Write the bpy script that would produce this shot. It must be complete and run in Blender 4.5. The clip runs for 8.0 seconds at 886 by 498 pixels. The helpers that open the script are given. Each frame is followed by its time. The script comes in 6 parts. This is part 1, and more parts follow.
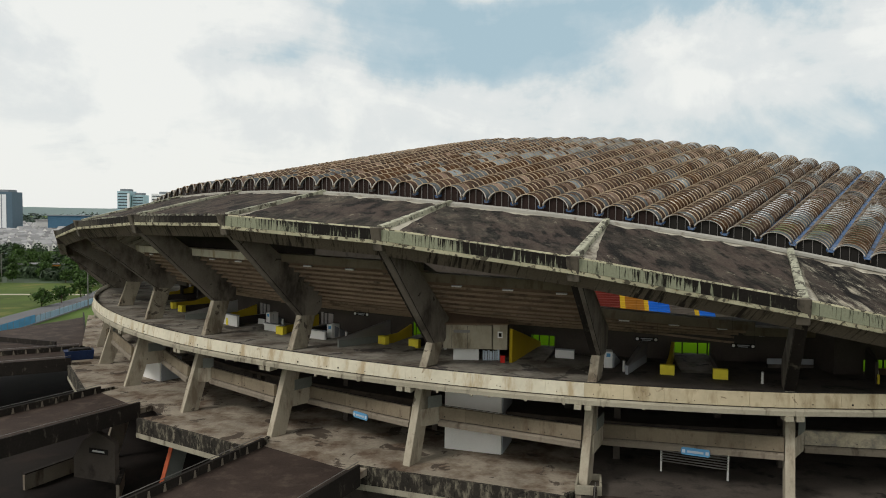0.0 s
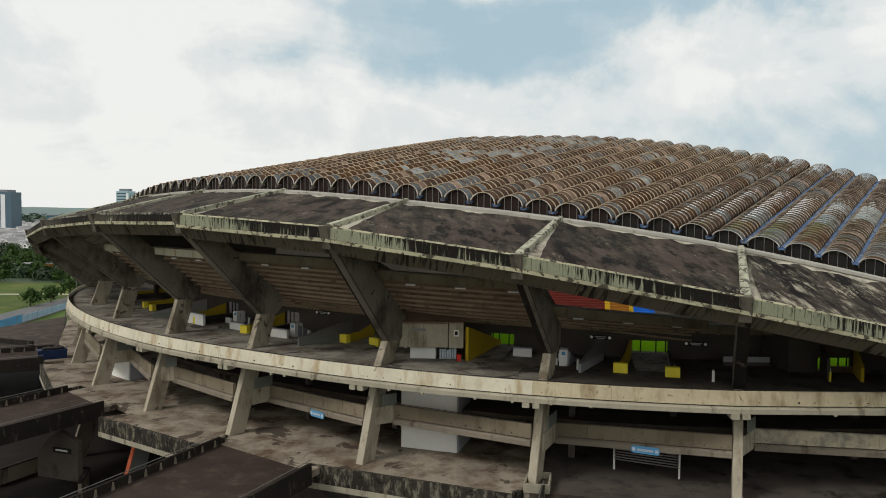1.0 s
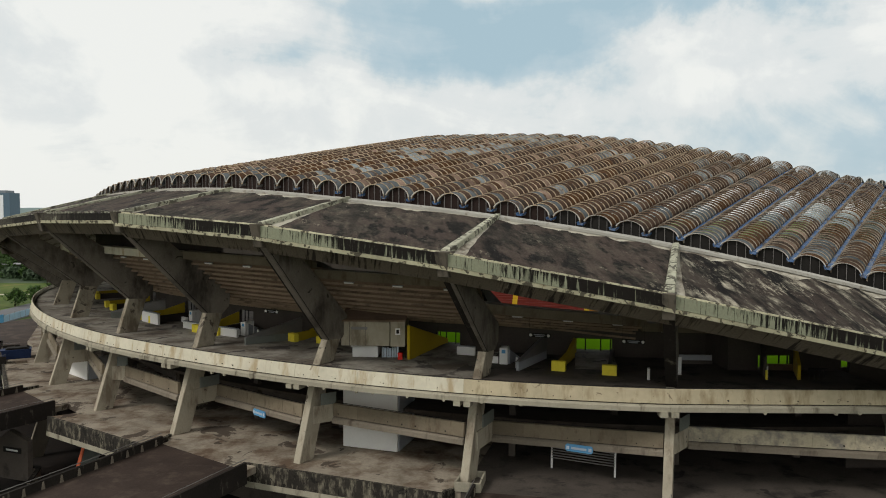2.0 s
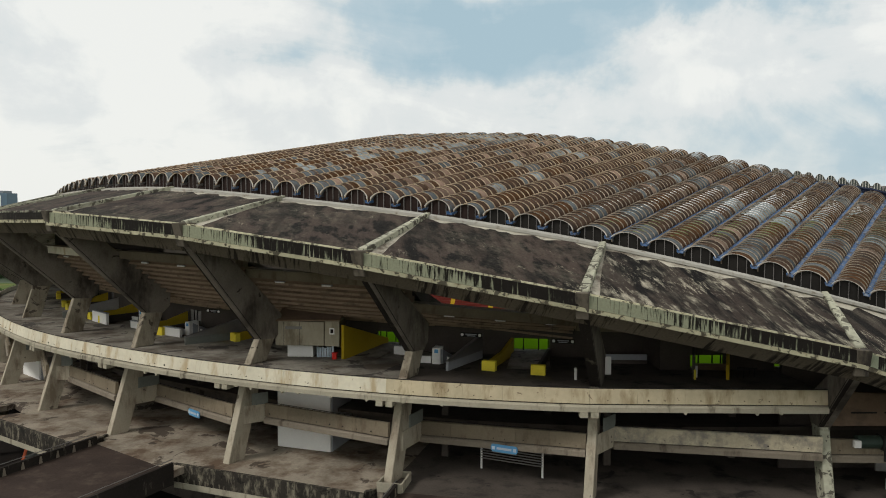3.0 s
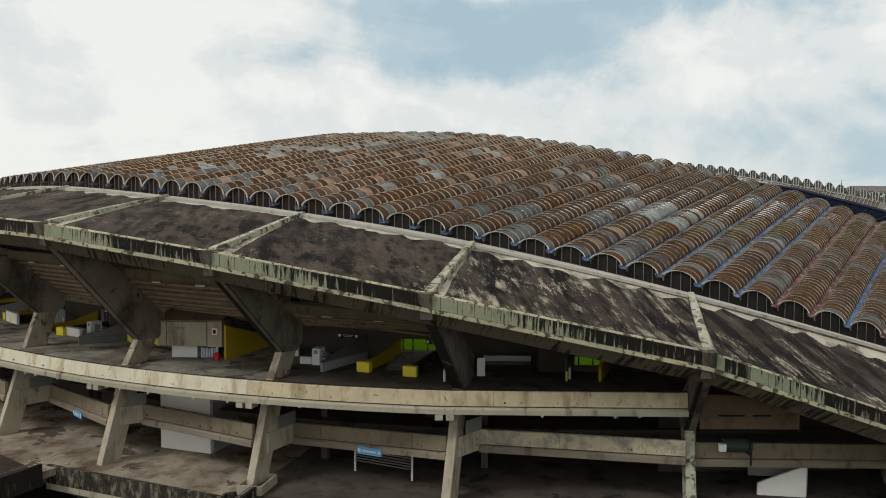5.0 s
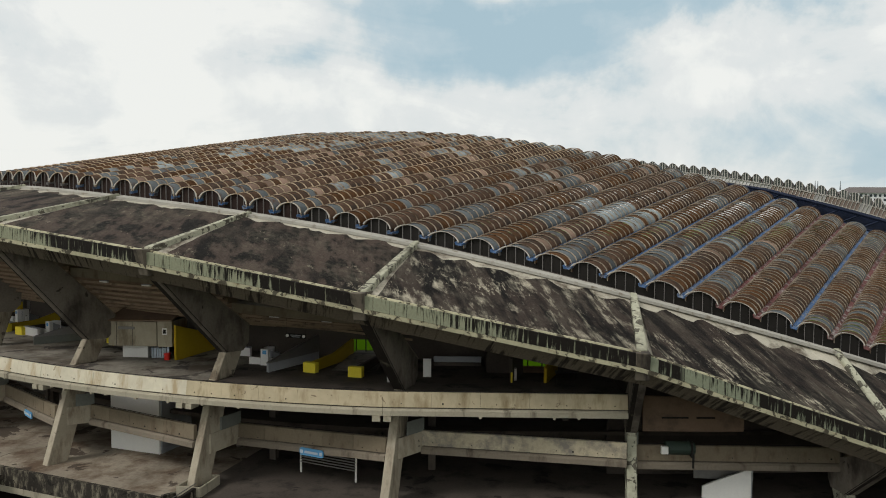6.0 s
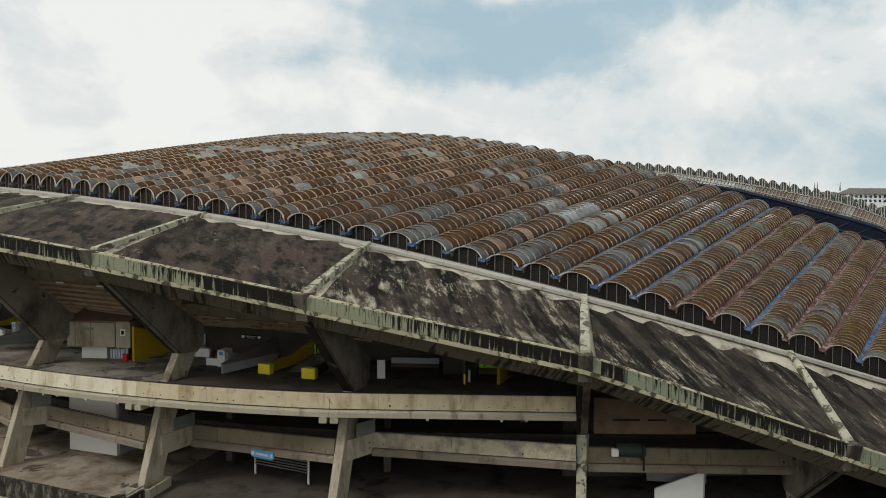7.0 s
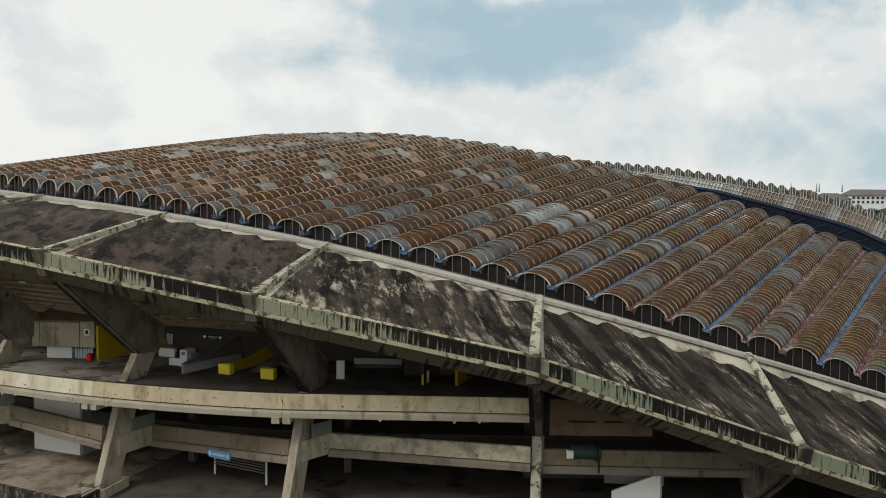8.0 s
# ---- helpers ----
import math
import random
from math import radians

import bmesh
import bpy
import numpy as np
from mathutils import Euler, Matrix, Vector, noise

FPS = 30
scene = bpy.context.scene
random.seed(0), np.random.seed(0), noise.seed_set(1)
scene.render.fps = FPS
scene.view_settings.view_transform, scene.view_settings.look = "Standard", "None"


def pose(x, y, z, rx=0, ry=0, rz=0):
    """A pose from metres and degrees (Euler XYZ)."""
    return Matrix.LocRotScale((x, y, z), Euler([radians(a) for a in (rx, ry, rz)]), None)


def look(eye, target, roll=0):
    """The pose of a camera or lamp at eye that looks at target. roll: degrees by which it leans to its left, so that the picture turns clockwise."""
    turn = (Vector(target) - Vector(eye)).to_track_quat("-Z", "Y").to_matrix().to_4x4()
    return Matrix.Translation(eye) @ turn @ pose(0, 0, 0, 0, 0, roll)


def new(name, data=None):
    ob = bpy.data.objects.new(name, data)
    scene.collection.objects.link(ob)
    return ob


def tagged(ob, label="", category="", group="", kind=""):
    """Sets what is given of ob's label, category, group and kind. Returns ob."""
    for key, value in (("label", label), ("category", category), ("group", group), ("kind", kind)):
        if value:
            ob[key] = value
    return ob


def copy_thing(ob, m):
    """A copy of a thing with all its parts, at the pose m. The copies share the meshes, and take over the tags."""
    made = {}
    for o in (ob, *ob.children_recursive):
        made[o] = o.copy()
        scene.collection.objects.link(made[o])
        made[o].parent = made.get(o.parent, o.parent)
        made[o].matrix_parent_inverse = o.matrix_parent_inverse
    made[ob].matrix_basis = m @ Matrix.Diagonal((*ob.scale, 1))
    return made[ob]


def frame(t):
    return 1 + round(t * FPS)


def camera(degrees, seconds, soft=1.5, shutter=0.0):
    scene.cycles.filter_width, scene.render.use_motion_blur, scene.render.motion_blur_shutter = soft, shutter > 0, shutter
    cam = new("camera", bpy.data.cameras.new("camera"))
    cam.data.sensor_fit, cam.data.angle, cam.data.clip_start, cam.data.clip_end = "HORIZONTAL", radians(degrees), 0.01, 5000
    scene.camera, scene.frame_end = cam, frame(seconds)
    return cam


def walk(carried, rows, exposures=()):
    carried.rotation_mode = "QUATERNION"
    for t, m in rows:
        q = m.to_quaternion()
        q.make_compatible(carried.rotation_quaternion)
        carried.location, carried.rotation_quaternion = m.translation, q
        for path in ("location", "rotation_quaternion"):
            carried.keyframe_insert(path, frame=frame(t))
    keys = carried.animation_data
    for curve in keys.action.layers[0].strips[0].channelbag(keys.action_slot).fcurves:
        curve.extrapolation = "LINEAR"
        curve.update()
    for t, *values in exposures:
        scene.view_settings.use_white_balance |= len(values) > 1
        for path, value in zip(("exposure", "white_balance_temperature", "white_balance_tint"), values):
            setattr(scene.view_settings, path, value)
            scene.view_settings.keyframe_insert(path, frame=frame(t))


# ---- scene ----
cam = camera(62.5, 8.0, soft=1.0)
PATH = [
    (0, (0.065, 0.004, 21.91), (0.045, 2.001, 21.811), 0.6),
    (0.5, (1.951, 0.046, 21.885), (1.928, 2.044, 21.786), 0.5),
    (1, (4.3, 0.124, 21.854), (4.275, 2.122, 21.753), 0.5),
    (2.5, (12.973, 0.7, 21.686), (12.939, 2.698, 21.584), 0.3),
    (3, (16.097, 0.937, 21.67), (16.06, 2.934, 21.568), 0.3),
    (3.5, (19.205, 1.188, 21.652), (19.162, 3.185, 21.55), 0.2),
    (4, (22.137, 1.458, 21.648), (22.091, 3.455, 21.546), 0.3),
    (4.5, (24.749, 1.724, 21.65), (24.698, 3.721, 21.548), 0.3),
    (6, (31.992, 2.616, 21.558), (31.924, 4.612, 21.459), 0.4),
    (6.5, (34.157, 2.865, 21.549), (34.082, 4.861, 21.451), 0.4),
    (7, (36.06, 3.079, 21.546), (35.98, 5.075, 21.45), 0.4),
    (7.5, (37.919, 3.263, 21.549), (37.834, 5.259, 21.453), 0.4),
    (8, (39.782, 3.454, 21.536), (39.686, 5.45, 21.442), 0.5),
]
walk(cam, [(t, look(eye, target, roll)) for t, eye, target, roll in PATH])

# ---- light ----
SUN_AZ, SUN_EL = radians(-122), radians(42)          # where the sun stands, from +y towards +x
sun_data = bpy.data.lights.new("sun", "SUN")
sun_data.energy, sun_data.angle, sun_data.color = 1.55, radians(14), (1.0, 0.965, 0.915)
sun_ob = new("sun", sun_data)
sun_way = Vector((math.sin(SUN_AZ) * math.cos(SUN_EL), math.cos(SUN_AZ) * math.cos(SUN_EL), math.sin(SUN_EL)))
sun_ob.matrix_world = look(sun_way * 300, (0, 0, 0))

world = bpy.data.worlds.new("sky")
scene.world = world
world.use_nodes = True
wn, wl = world.node_tree.nodes, world.node_tree.links
wn.clear()


def wnode(kind, **values):
    n = wn.new(kind)
    for key, value in values.items():
        n.inputs[key].default_value = value
    return n


def wmath(op, a, b=None):
    n = wn.new("ShaderNodeMath")
    n.operation = op
    for i, v in enumerate((a, b)):
        if v is None:
            continue
        if isinstance(v, (int, float)):
            n.inputs[i].default_value = v
        else:
            wl.new(v, n.inputs[i])
    return n.outputs[0]


nishita = wn.new("ShaderNodeTexSky")
nishita.sky_type, nishita.sun_disc = "NISHITA", False
nishita.sun_elevation, nishita.sun_rotation = SUN_EL, SUN_AZ
nishita.air_density, nishita.dust_density = 1.0, 2.0
wcoord = wn.new("ShaderNodeTexCoord")
wsep = wn.new("ShaderNodeSeparateXYZ")
wl.new(wcoord.outputs["Generated"], wsep.inputs[0])
# broken cloud: bearing and height of the view direction, warped by noise, thinned where the blue shows
bearing = wmath("ARCTAN2", wsep.outputs[0], wsep.outputs[1])
height = wmath("ARCSINE", wsep.outputs[2])
puff = wnode("ShaderNodeTexNoise", Scale=9.0, Detail=9.0, Roughness=0.58, Distortion=0.1)
wl.new(wcoord.outputs["Generated"], puff.inputs["Vector"])
puff_rgb = wn.new("ShaderNodeSeparateColor")
wl.new(puff.outputs["Color"], puff_rgb.inputs[0])
soft = wnode("ShaderNodeTexNoise", Scale=2.2, Detail=4.0, Roughness=0.5)
wl.new(wcoord.outputs["Generated"], soft.inputs["Vector"])
wu = wmath("ADD", bearing, wmath("MULTIPLY", wmath("SUBTRACT", puff_rgb.outputs[0], 0.5), 0.24))
wv = wmath("ADD", height, wmath("MULTIPLY", wmath("SUBTRACT", puff_rgb.outputs[1], 0.5), 0.15))
GAPS = [  # bearing, height, half width, half height, depth of the thin places in the cloud
    (0.075, 0.195, 0.125, 0.05, 0.95), (-0.07, 0.235, 0.15, 0.05, 0.6), (0.05, 0.255, 0.18, 0.04, 0.35), (0.27, 0.275, 0.22, 0.028, 0.62), (-0.25, 0.19, 0.055, 0.03, 0.42),
    (-0.56, 0.225, 0.10, 0.035, 0.25), (0.44, 0.205, 0.075, 0.03, 0.42), (0.53, 0.145, 0.09, 0.018, 0.35), (0.43, 0.28, 0.13, 0.035, 0.4),
    (0.33, 0.105, 0.28, 0.035, 0.32), (0.53, 0.065, 0.2, 0.055, 0.5), (-0.1, 0.115, 0.10, 0.022, 0.22)]
wisp = wnode("ShaderNodeTexNoise", Scale=3.6, Detail=10.0, Roughness=0.6, Distortion=0.9)
wflat = wn.new("ShaderNodeMapping")
wflat.inputs["Scale"].default_value = (1.0, 1.0, 2.3)
wl.new(wcoord.outputs["Generated"], wflat.inputs[0])
wl.new(wflat.outputs[0], wisp.inputs["Vector"])
cover = wmath("ADD", 1.05, wmath("MULTIPLY", wmath("SUBTRACT", puff_rgb.outputs[2], 0.5), 0.95))
cover = wmath("ADD", cover, wmath("MULTIPLY", wmath("SUBTRACT", wisp.outputs[0], 0.5), 1.5))
cover = wmath("ADD", cover, wmath("MULTIPLY", wmath("SUBTRACT", soft.outputs[0], 0.5), 0.5))
cover = wmath("SUBTRACT", cover, wmath("MULTIPLY", wmath("MINIMUM", wmath("MAXIMUM", bearing, 0.0), 0.6), 0.22))
for gu, gv, su, sv, deep in GAPS:
    du = wmath("POWER", wmath("ABSOLUTE", wmath("DIVIDE", wmath("SUBTRACT", wu, gu), su)), 2.0)
    dv = wmath("POWER", wmath("ABSOLUTE", wmath("DIVIDE", wmath("SUBTRACT", wv, gv), sv)), 2.0)
    fall = wmath("POWER", 2.718, wmath("MULTIPLY", wmath("ADD", du, dv), -0.8))
    cover = wmath("SUBTRACT", cover, wmath("MULTIPLY", fall, deep))
ramp = wn.new("ShaderNodeValToRGB")
ramp.color_ramp.elements[0].position, ramp.color_ramp.elements[0].color = 0.0, (0.41, 0.555, 0.63, 1)
ramp.color_ramp.elements[1].position, ramp.color_ramp.elements[1].color = 1.0, (0.90, 0.91, 0.875, 1)
for pos, col in ((0.34, (0.51, 0.625, 0.68, 1)), (0.52, (0.65, 0.72, 0.735, 1)), (0.66, (0.755, 0.79, 0.785, 1)), (0.80, (0.79, 0.815, 0.805, 1)), (0.9, (0.85, 0.87, 0.845, 1))):
    ramp.color_ramp.elements.new(pos).color = col
wl.new(cover, ramp.inputs[0])
mix = wn.new("ShaderNodeMix")
mix.data_type = "RGBA"
mix.inputs[0].default_value = 0.94
sky_scaled = wn.new("ShaderNodeMix")
sky_scaled.data_type, sky_scaled.blend_type = "RGBA", "MULTIPLY"
sky_scaled.inputs[0].default_value = 1.0
sky_scaled.inputs[7].default_value = (0.1, 0.1, 0.1, 1)
wl.new(nishita.outputs[0], sky_scaled.inputs[6])
wl.new(sky_scaled.outputs[2], mix.inputs[6])
wl.new(ramp.outputs[0], mix.inputs[7])
wbg = wnode("ShaderNodeBackground", Strength=1.0)
wl.new(mix.outputs[2], wbg.inputs[0])
wout = wn.new("ShaderNodeOutputWorld")
wl.new(wbg.outputs[0], wout.inputs[0])


# ---- materials ----
def material(name, base, rough=0.85, metal=0.0, var=0.25, scale=0.35, fine_scale=6.0, stain=None, stain_amount=0.0,
             stain_scale=0.5, stain_stretch=(1, 1, 1), bump=0.25, per_object=0.0, island=0.0, gloss=0.18,
             patch=None, patch_scale=0.4, patch_at=0.6):
    m = bpy.data.materials.new(name)
    m.use_nodes = True
    n, l = m.node_tree.nodes, m.node_tree.links
    bsdf = n["Principled BSDF"]
    geo = n.new("ShaderNodeNewGeometry")
    big = n.new("ShaderNodeTexNoise")
    big.inputs["Scale"].default_value, big.inputs["Detail"].default_value = scale, 6
    small = n.new("ShaderNodeTexNoise")
    small.inputs["Scale"].default_value, small.inputs["Detail"].default_value = fine_scale, 5
    for t in (big, small):
        l.new(geo.outputs["Position"], t.inputs["Vector"])

    def calc(op, a, b):
        k = n.new("ShaderNodeMath")
        k.operation = op
        for i, v in enumerate((a, b)):
            if isinstance(v, (int, float)):
                k.inputs[i].default_value = v
            else:
                l.new(v, k.inputs[i])
        return k.outputs[0]

    tone = calc("ADD", calc("MULTIPLY", calc("SUBTRACT", big.outputs[0], 0.5), 2.6 * var),
                calc("MULTIPLY", calc("SUBTRACT", small.outputs[0], 0.5), 1.5 * var))
    if per_object:
        info = n.new("ShaderNodeObjectInfo")
        tone = calc("ADD", tone, calc("MULTIPLY", calc("SUBTRACT", info.outputs["Random"], 0.5), per_object))
    if island:
        tone = calc("ADD", tone, calc("MULTIPLY", calc("SUBTRACT", geo.outputs["Random Per Island"], 0.5), island))
    bright = n.new("ShaderNodeHueSaturation")
    bright.inputs["Color"].default_value = (*base, 1)
    l.new(calc("ADD", tone, 1.0), bright.inputs["Value"])
    colour = bright.outputs[0]
    if stain:
        mapping = n.new("ShaderNodeMapping")
        mapping.inputs["Scale"].default_value = stain_stretch
        l.new(geo.outputs["Position"], mapping.inputs[0])
        s = n.new("ShaderNodeTexNoise")
        s.inputs["Scale"].default_value, s.inputs["Detail"].default_value, s.inputs["Roughness"].default_value = stain_scale, 8, 0.65
        l.new(mapping.outputs[0], s.inputs["Vector"])
        r = n.new("ShaderNodeMapRange")
        r.inputs[1].default_value, r.inputs[2].default_value = 0.62 - 0.3 * stain_amount, 0.74 - 0.2 * stain_amount
        l.new(s.outputs[0], r.inputs[0])
        mx = n.new("ShaderNodeMix")
        mx.data_type = "RGBA"
        l.new(r.outputs[0], mx.inputs[0])
        l.new(colour, mx.inputs[6])
        mx.inputs[7].default_value = (*stain, 1)
        colour = mx.outputs[2]
    if patch:
        pn = n.new("ShaderNodeTexNoise")
        pn.inputs["Scale"].default_value, pn.inputs["Detail"].default_value, pn.inputs["Roughness"].default_value = patch_scale, 7, 0.58
        pn.inputs["Distortion"].default_value = 0.7
        l.new(geo.outputs["Position"], pn.inputs["Vector"])
        pr = n.new("ShaderNodeMapRange")
        pr.inputs[1].default_value, pr.inputs[2].default_value = patch_at, patch_at + 0.025
        pr.inputs[4].default_value = 0.85
        l.new(pn.outputs[0], pr.inputs[0])
        pm = n.new("ShaderNodeMix")
        pm.data_type = "RGBA"
        l.new(pr.outputs[0], pm.inputs[0])
        l.new(colour, pm.inputs[6])
        pm.inputs[7].default_value = (*patch, 1)
        colour = pm.outputs[2]
    bsdf.inputs["Specular IOR Level"].default_value = gloss
    l.new(colour, bsdf.inputs["Base Color"])
    bsdf.inputs["Roughness"].default_value, bsdf.inputs["Metallic"].default_value = rough, metal
    if bump:
        b = n.new("ShaderNodeBump")
        b.inputs["Strength"].default_value, b.inputs["Distance"].default_value = bump, 0.05
        l.new(calc("ADD", small.outputs[0], big.outputs[0]), b.inputs["Height"])
        l.new(b.outputs[0], bsdf.inputs["Normal"])
    return m


CONCRETE = material("concrete", (0.20, 0.17, 0.13), stain=(0.07, 0.055, 0.04), stain_amount=0.25, stain_stretch=(1, 1, 0.25), stain_scale=0.7)
PALE = material("pale_concrete", (0.34, 0.31, 0.235), stain=(0.10, 0.085, 0.06), stain_amount=0.25, stain_stretch=(1, 1, 0.2), stain_scale=0.9)
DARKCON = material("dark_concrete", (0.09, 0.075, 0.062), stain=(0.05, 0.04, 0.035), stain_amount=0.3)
FLOOR = material("deck_concrete", (0.285, 0.245, 0.19), var=0.4, scale=0.25, fine_scale=3.5, stain=(0.12, 0.082, 0.055), stain_amount=0.6, stain_scale=0.3, patch=(0.05, 0.036, 0.027), patch_scale=0.28, patch_at=0.575)
RUST = material("rust_sheet", (0.078, 0.048, 0.033), rough=0.95, per_object=0.45, var=0.6, scale=0.5, fine_scale=2.6, stain=(0.042, 0.034, 0.029), stain_amount=0.4, stain_scale=0.6, gloss=0.04)
ORANGE = material("orange_rust_sheet", (0.084, 0.042, 0.02), rough=0.95, per_object=0.45, var=0.6, scale=0.5, fine_scale=2.6, stain=(0.04, 0.031, 0.026), stain_amount=0.42, stain_scale=0.5, gloss=0.04)
SEAM = material("sheet_seam", (0.38, 0.30, 0.21), rough=0.95, var=0.6, stain=(0.11, 0.066, 0.042), stain_amount=0.42, stain_scale=0.8, gloss=0.04)
RUSTSEAM = material("rusted_seam", (0.27, 0.225, 0.175), rough=0.95, var=0.6, stain=(0.08, 0.05, 0.03), stain_amount=0.45, stain_scale=0.8, gloss=0.04)
WHITE = material("white_paint", (0.75, 0.74, 0.70), var=0.08)
MAROON = material("maroon_panel", (0.026, 0.016, 0.0135), var=0.3)
ASPHALT = material("asphalt", (0.014, 0.0105, 0.0085), var=0.5, scale=0.12, stain=(0.03, 0.02, 0.015), stain_amount=0.3, stain_scale=0.2)
GRASS = material("grass", (0.075, 0.12, 0.02), var=0.5, scale=0.05)
BLUE = material("blue_gutter", (0.05, 0.105, 0.215), rough=0.6, var=0.5, stain=(0.22, 0.225, 0.23), stain_amount=0.42, stain_scale=1.6, patch=(0.05, 0.04, 0.035), patch_scale=0.9, patch_at=0.58)

TANPANEL = material("tan_panel", (0.61, 0.565, 0.44), var=0.16, fine_scale=2.5, stain=(0.42, 0.33, 0.205), stain_amount=0.4, stain_scale=0.9, stain_stretch=(1, 1, 0.25), patch=(0.30, 0.24, 0.165), patch_scale=1.6, patch_at=0.66)
STAINPANEL = material("stained_panel", (0.47, 0.40, 0.27), var=0.2, fine_scale=2.5, stain=(0.28, 0.22, 0.13), stain_amount=0.45, stain_scale=0.9, stain_stretch=(1, 1, 0.25), patch=(0.20, 0.16, 0.105), patch_scale=1.6, patch_at=0.63)
PEELED = material("peeled_panel", (0.46, 0.40, 0.285), var=0.25, stain=(0.22, 0.20, 0.17), stain_amount=0.55, stain_scale=1.0, per_object=0.2)
TANCOL = material("tan_column", (0.37, 0.328, 0.25), var=0.2, stain=(0.20, 0.16, 0.115), stain_amount=0.45, stain_scale=0.9, stain_stretch=(1, 1, 0.3), patch=(0.10, 0.08, 0.062), patch_scale=0.9, patch_at=0.655)
POSTCON = material("peeling_post", (0.33, 0.29, 0.22), var=0.3, stain=(0.15, 0.12, 0.085), stain_amount=0.55, stain_scale=0.7, stain_stretch=(1, 1, 0.35), patch=(0.07, 0.056, 0.044), patch_scale=0.8, patch_at=0.59)
FINGREY = material("grey_fin", (0.19, 0.165, 0.135), var=0.35, stain=(0.06, 0.05, 0.042), stain_amount=0.45, stain_scale=0.35, stain_stretch=(1, 1, 0.5), patch=(0.035, 0.03, 0.026), patch_scale=0.7, patch_at=0.64)
STEPCON = material("step_concrete", (0.18, 0.122, 0.083), var=0.25, stain=(0.11, 0.08, 0.058), stain_amount=0.3)
KERB = material("kerb_concrete", (0.36, 0.355, 0.27), var=0.35, fine_scale=4, stain=(0.13, 0.12, 0.09), stain_amount=0.35, stain_scale=1.2, patch=(0.045, 0.038, 0.03), patch_scale=1.3, patch_at=0.54)
LEDGE = material("mottled_ledge", (0.44, 0.41, 0.28), var=0.35, fine_scale=4, stain=(0.24, 0.20, 0.12), stain_amount=0.4, stain_scale=2.0, patch=(0.04, 0.035, 0.028), patch_scale=2.0, patch_at=0.535)
PALEROOF = material("roof_slab", (0.40, 0.37, 0.30), var=0.3, stain=(0.10, 0.08, 0.06), stain_amount=0.4)
FLASH = material("pale_flashing", (0.36, 0.345, 0.305), var=0.15, stain=(0.20, 0.17, 0.13), stain_amount=0.25, stain_scale=1.5)
FLOOR_GREY = material("grey_deck", (0.255, 0.235, 0.197), var=0.45, fine_scale=3.5, stain=(0.105, 0.085, 0.066), stain_amount=0.6, stain_scale=0.27, patch=(0.045, 0.04, 0.036), patch_scale=0.34, patch_at=0.58)
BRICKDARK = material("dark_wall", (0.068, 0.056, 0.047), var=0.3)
BLACK_MOSS_SHADE = material("black_moss_and_shade", (0.022, 0.018, 0.015), var=0.5, stain=(0.13, 0.115, 0.085), stain_amount=0.15, stain_scale=1.4, stain_stretch=(1, 1, 0.35))
MOSSEDGE = material("mossy_edge", (0.028, 0.024, 0.019), var=0.6, stain=(0.19, 0.17, 0.125), stain_amount=0.42, stain_scale=1.9, stain_stretch=(1, 1, 0.4), patch=(0.012, 0.011, 0.009), patch_scale=1.2, patch_at=0.58)
BRIDGEDECK = material("bridge_deck", (0.042, 0.029, 0.023), var=0.5, stain=(0.075, 0.055, 0.043), stain_amount=0.35, stain_scale=0.5)
BLACK = material("black_paint_and_shade", (0.02, 0.018, 0.016), var=0.2)
STEEL = material("dull_steel", (0.22, 0.21, 0.20), rough=0.5, metal=0.6, var=0.2)
ROAD = material("road_asphalt", (0.125, 0.125, 0.13), var=0.15, scale=0.1)
PITCH_GREEN = material("pitch_grass", (0.05, 0.115, 0.003), var=0.2, scale=0.05, gloss=0.0)
GREYSHEET = material("grey_sheet", (0.098, 0.109, 0.114), rough=0.95, per_object=0.6, stain=(0.09, 0.058, 0.045), stain_amount=0.3, stain_scale=0.8, gloss=0.04)
NEWSHEET = material("mended_sheet", (0.225, 0.255, 0.262), gloss=0.04, rough=0.95, per_object=0.5, stain=(0.16, 0.11, 0.085), stain_amount=0.3, stain_scale=0.8)
PINKSHEET = material("pink_sheet", (0.21, 0.145, 0.11), rough=0.95, per_object=0.7, gloss=0.04)
UPRIGHT = material("grey_upright", (0.20, 0.19, 0.18), var=0.2, rough=0.6)
RIM = material("pale_rim", (0.44, 0.42, 0.385), var=0.15, rough=0.6)
PINKGUT = material("faded_red_gutter", (0.13, 0.055, 0.052), var=0.5, stain=(0.32, 0.29, 0.27), stain_amount=0.42, stain_scale=1.8, patch=(0.05, 0.035, 0.03), patch_scale=0.9, patch_at=0.58)
def leafy(name, base):
    m = material(name, base, rough=0.6, var=0.35, scale=0.15, fine_scale=1.5, bump=0.0, island=0.9)
    return m


LEAF = leafy("leaves", (0.045, 0.085, 0.018))
LEAFDARK = leafy("dark_leaves", (0.036, 0.06, 0.026))
# Far leaves turned blue-grey: distance haze put into the colour.
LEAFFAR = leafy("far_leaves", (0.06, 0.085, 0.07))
BARK = material("bark", (0.09, 0.065, 0.045))
LAWN = material("lawn", (0.058, 0.088, 0.012), var=0.45, scale=0.06, stain=(0.14, 0.13, 0.035), stain_amount=0.3, stain_scale=0.08)
PATHPALE = material("pale_path", (0.40, 0.36, 0.28))
HOUSEWALL = material("house_wall", (0.62, 0.61, 0.59), var=0.12, scale=0.02, per_object=0.3)
HOUSEROOF = material("house_roof", (0.33, 0.325, 0.325), var=0.2, scale=0.05, per_object=0.9)
GLASSDARK = material("window_glass", (0.06, 0.07, 0.08), rough=0.2, var=0.2)
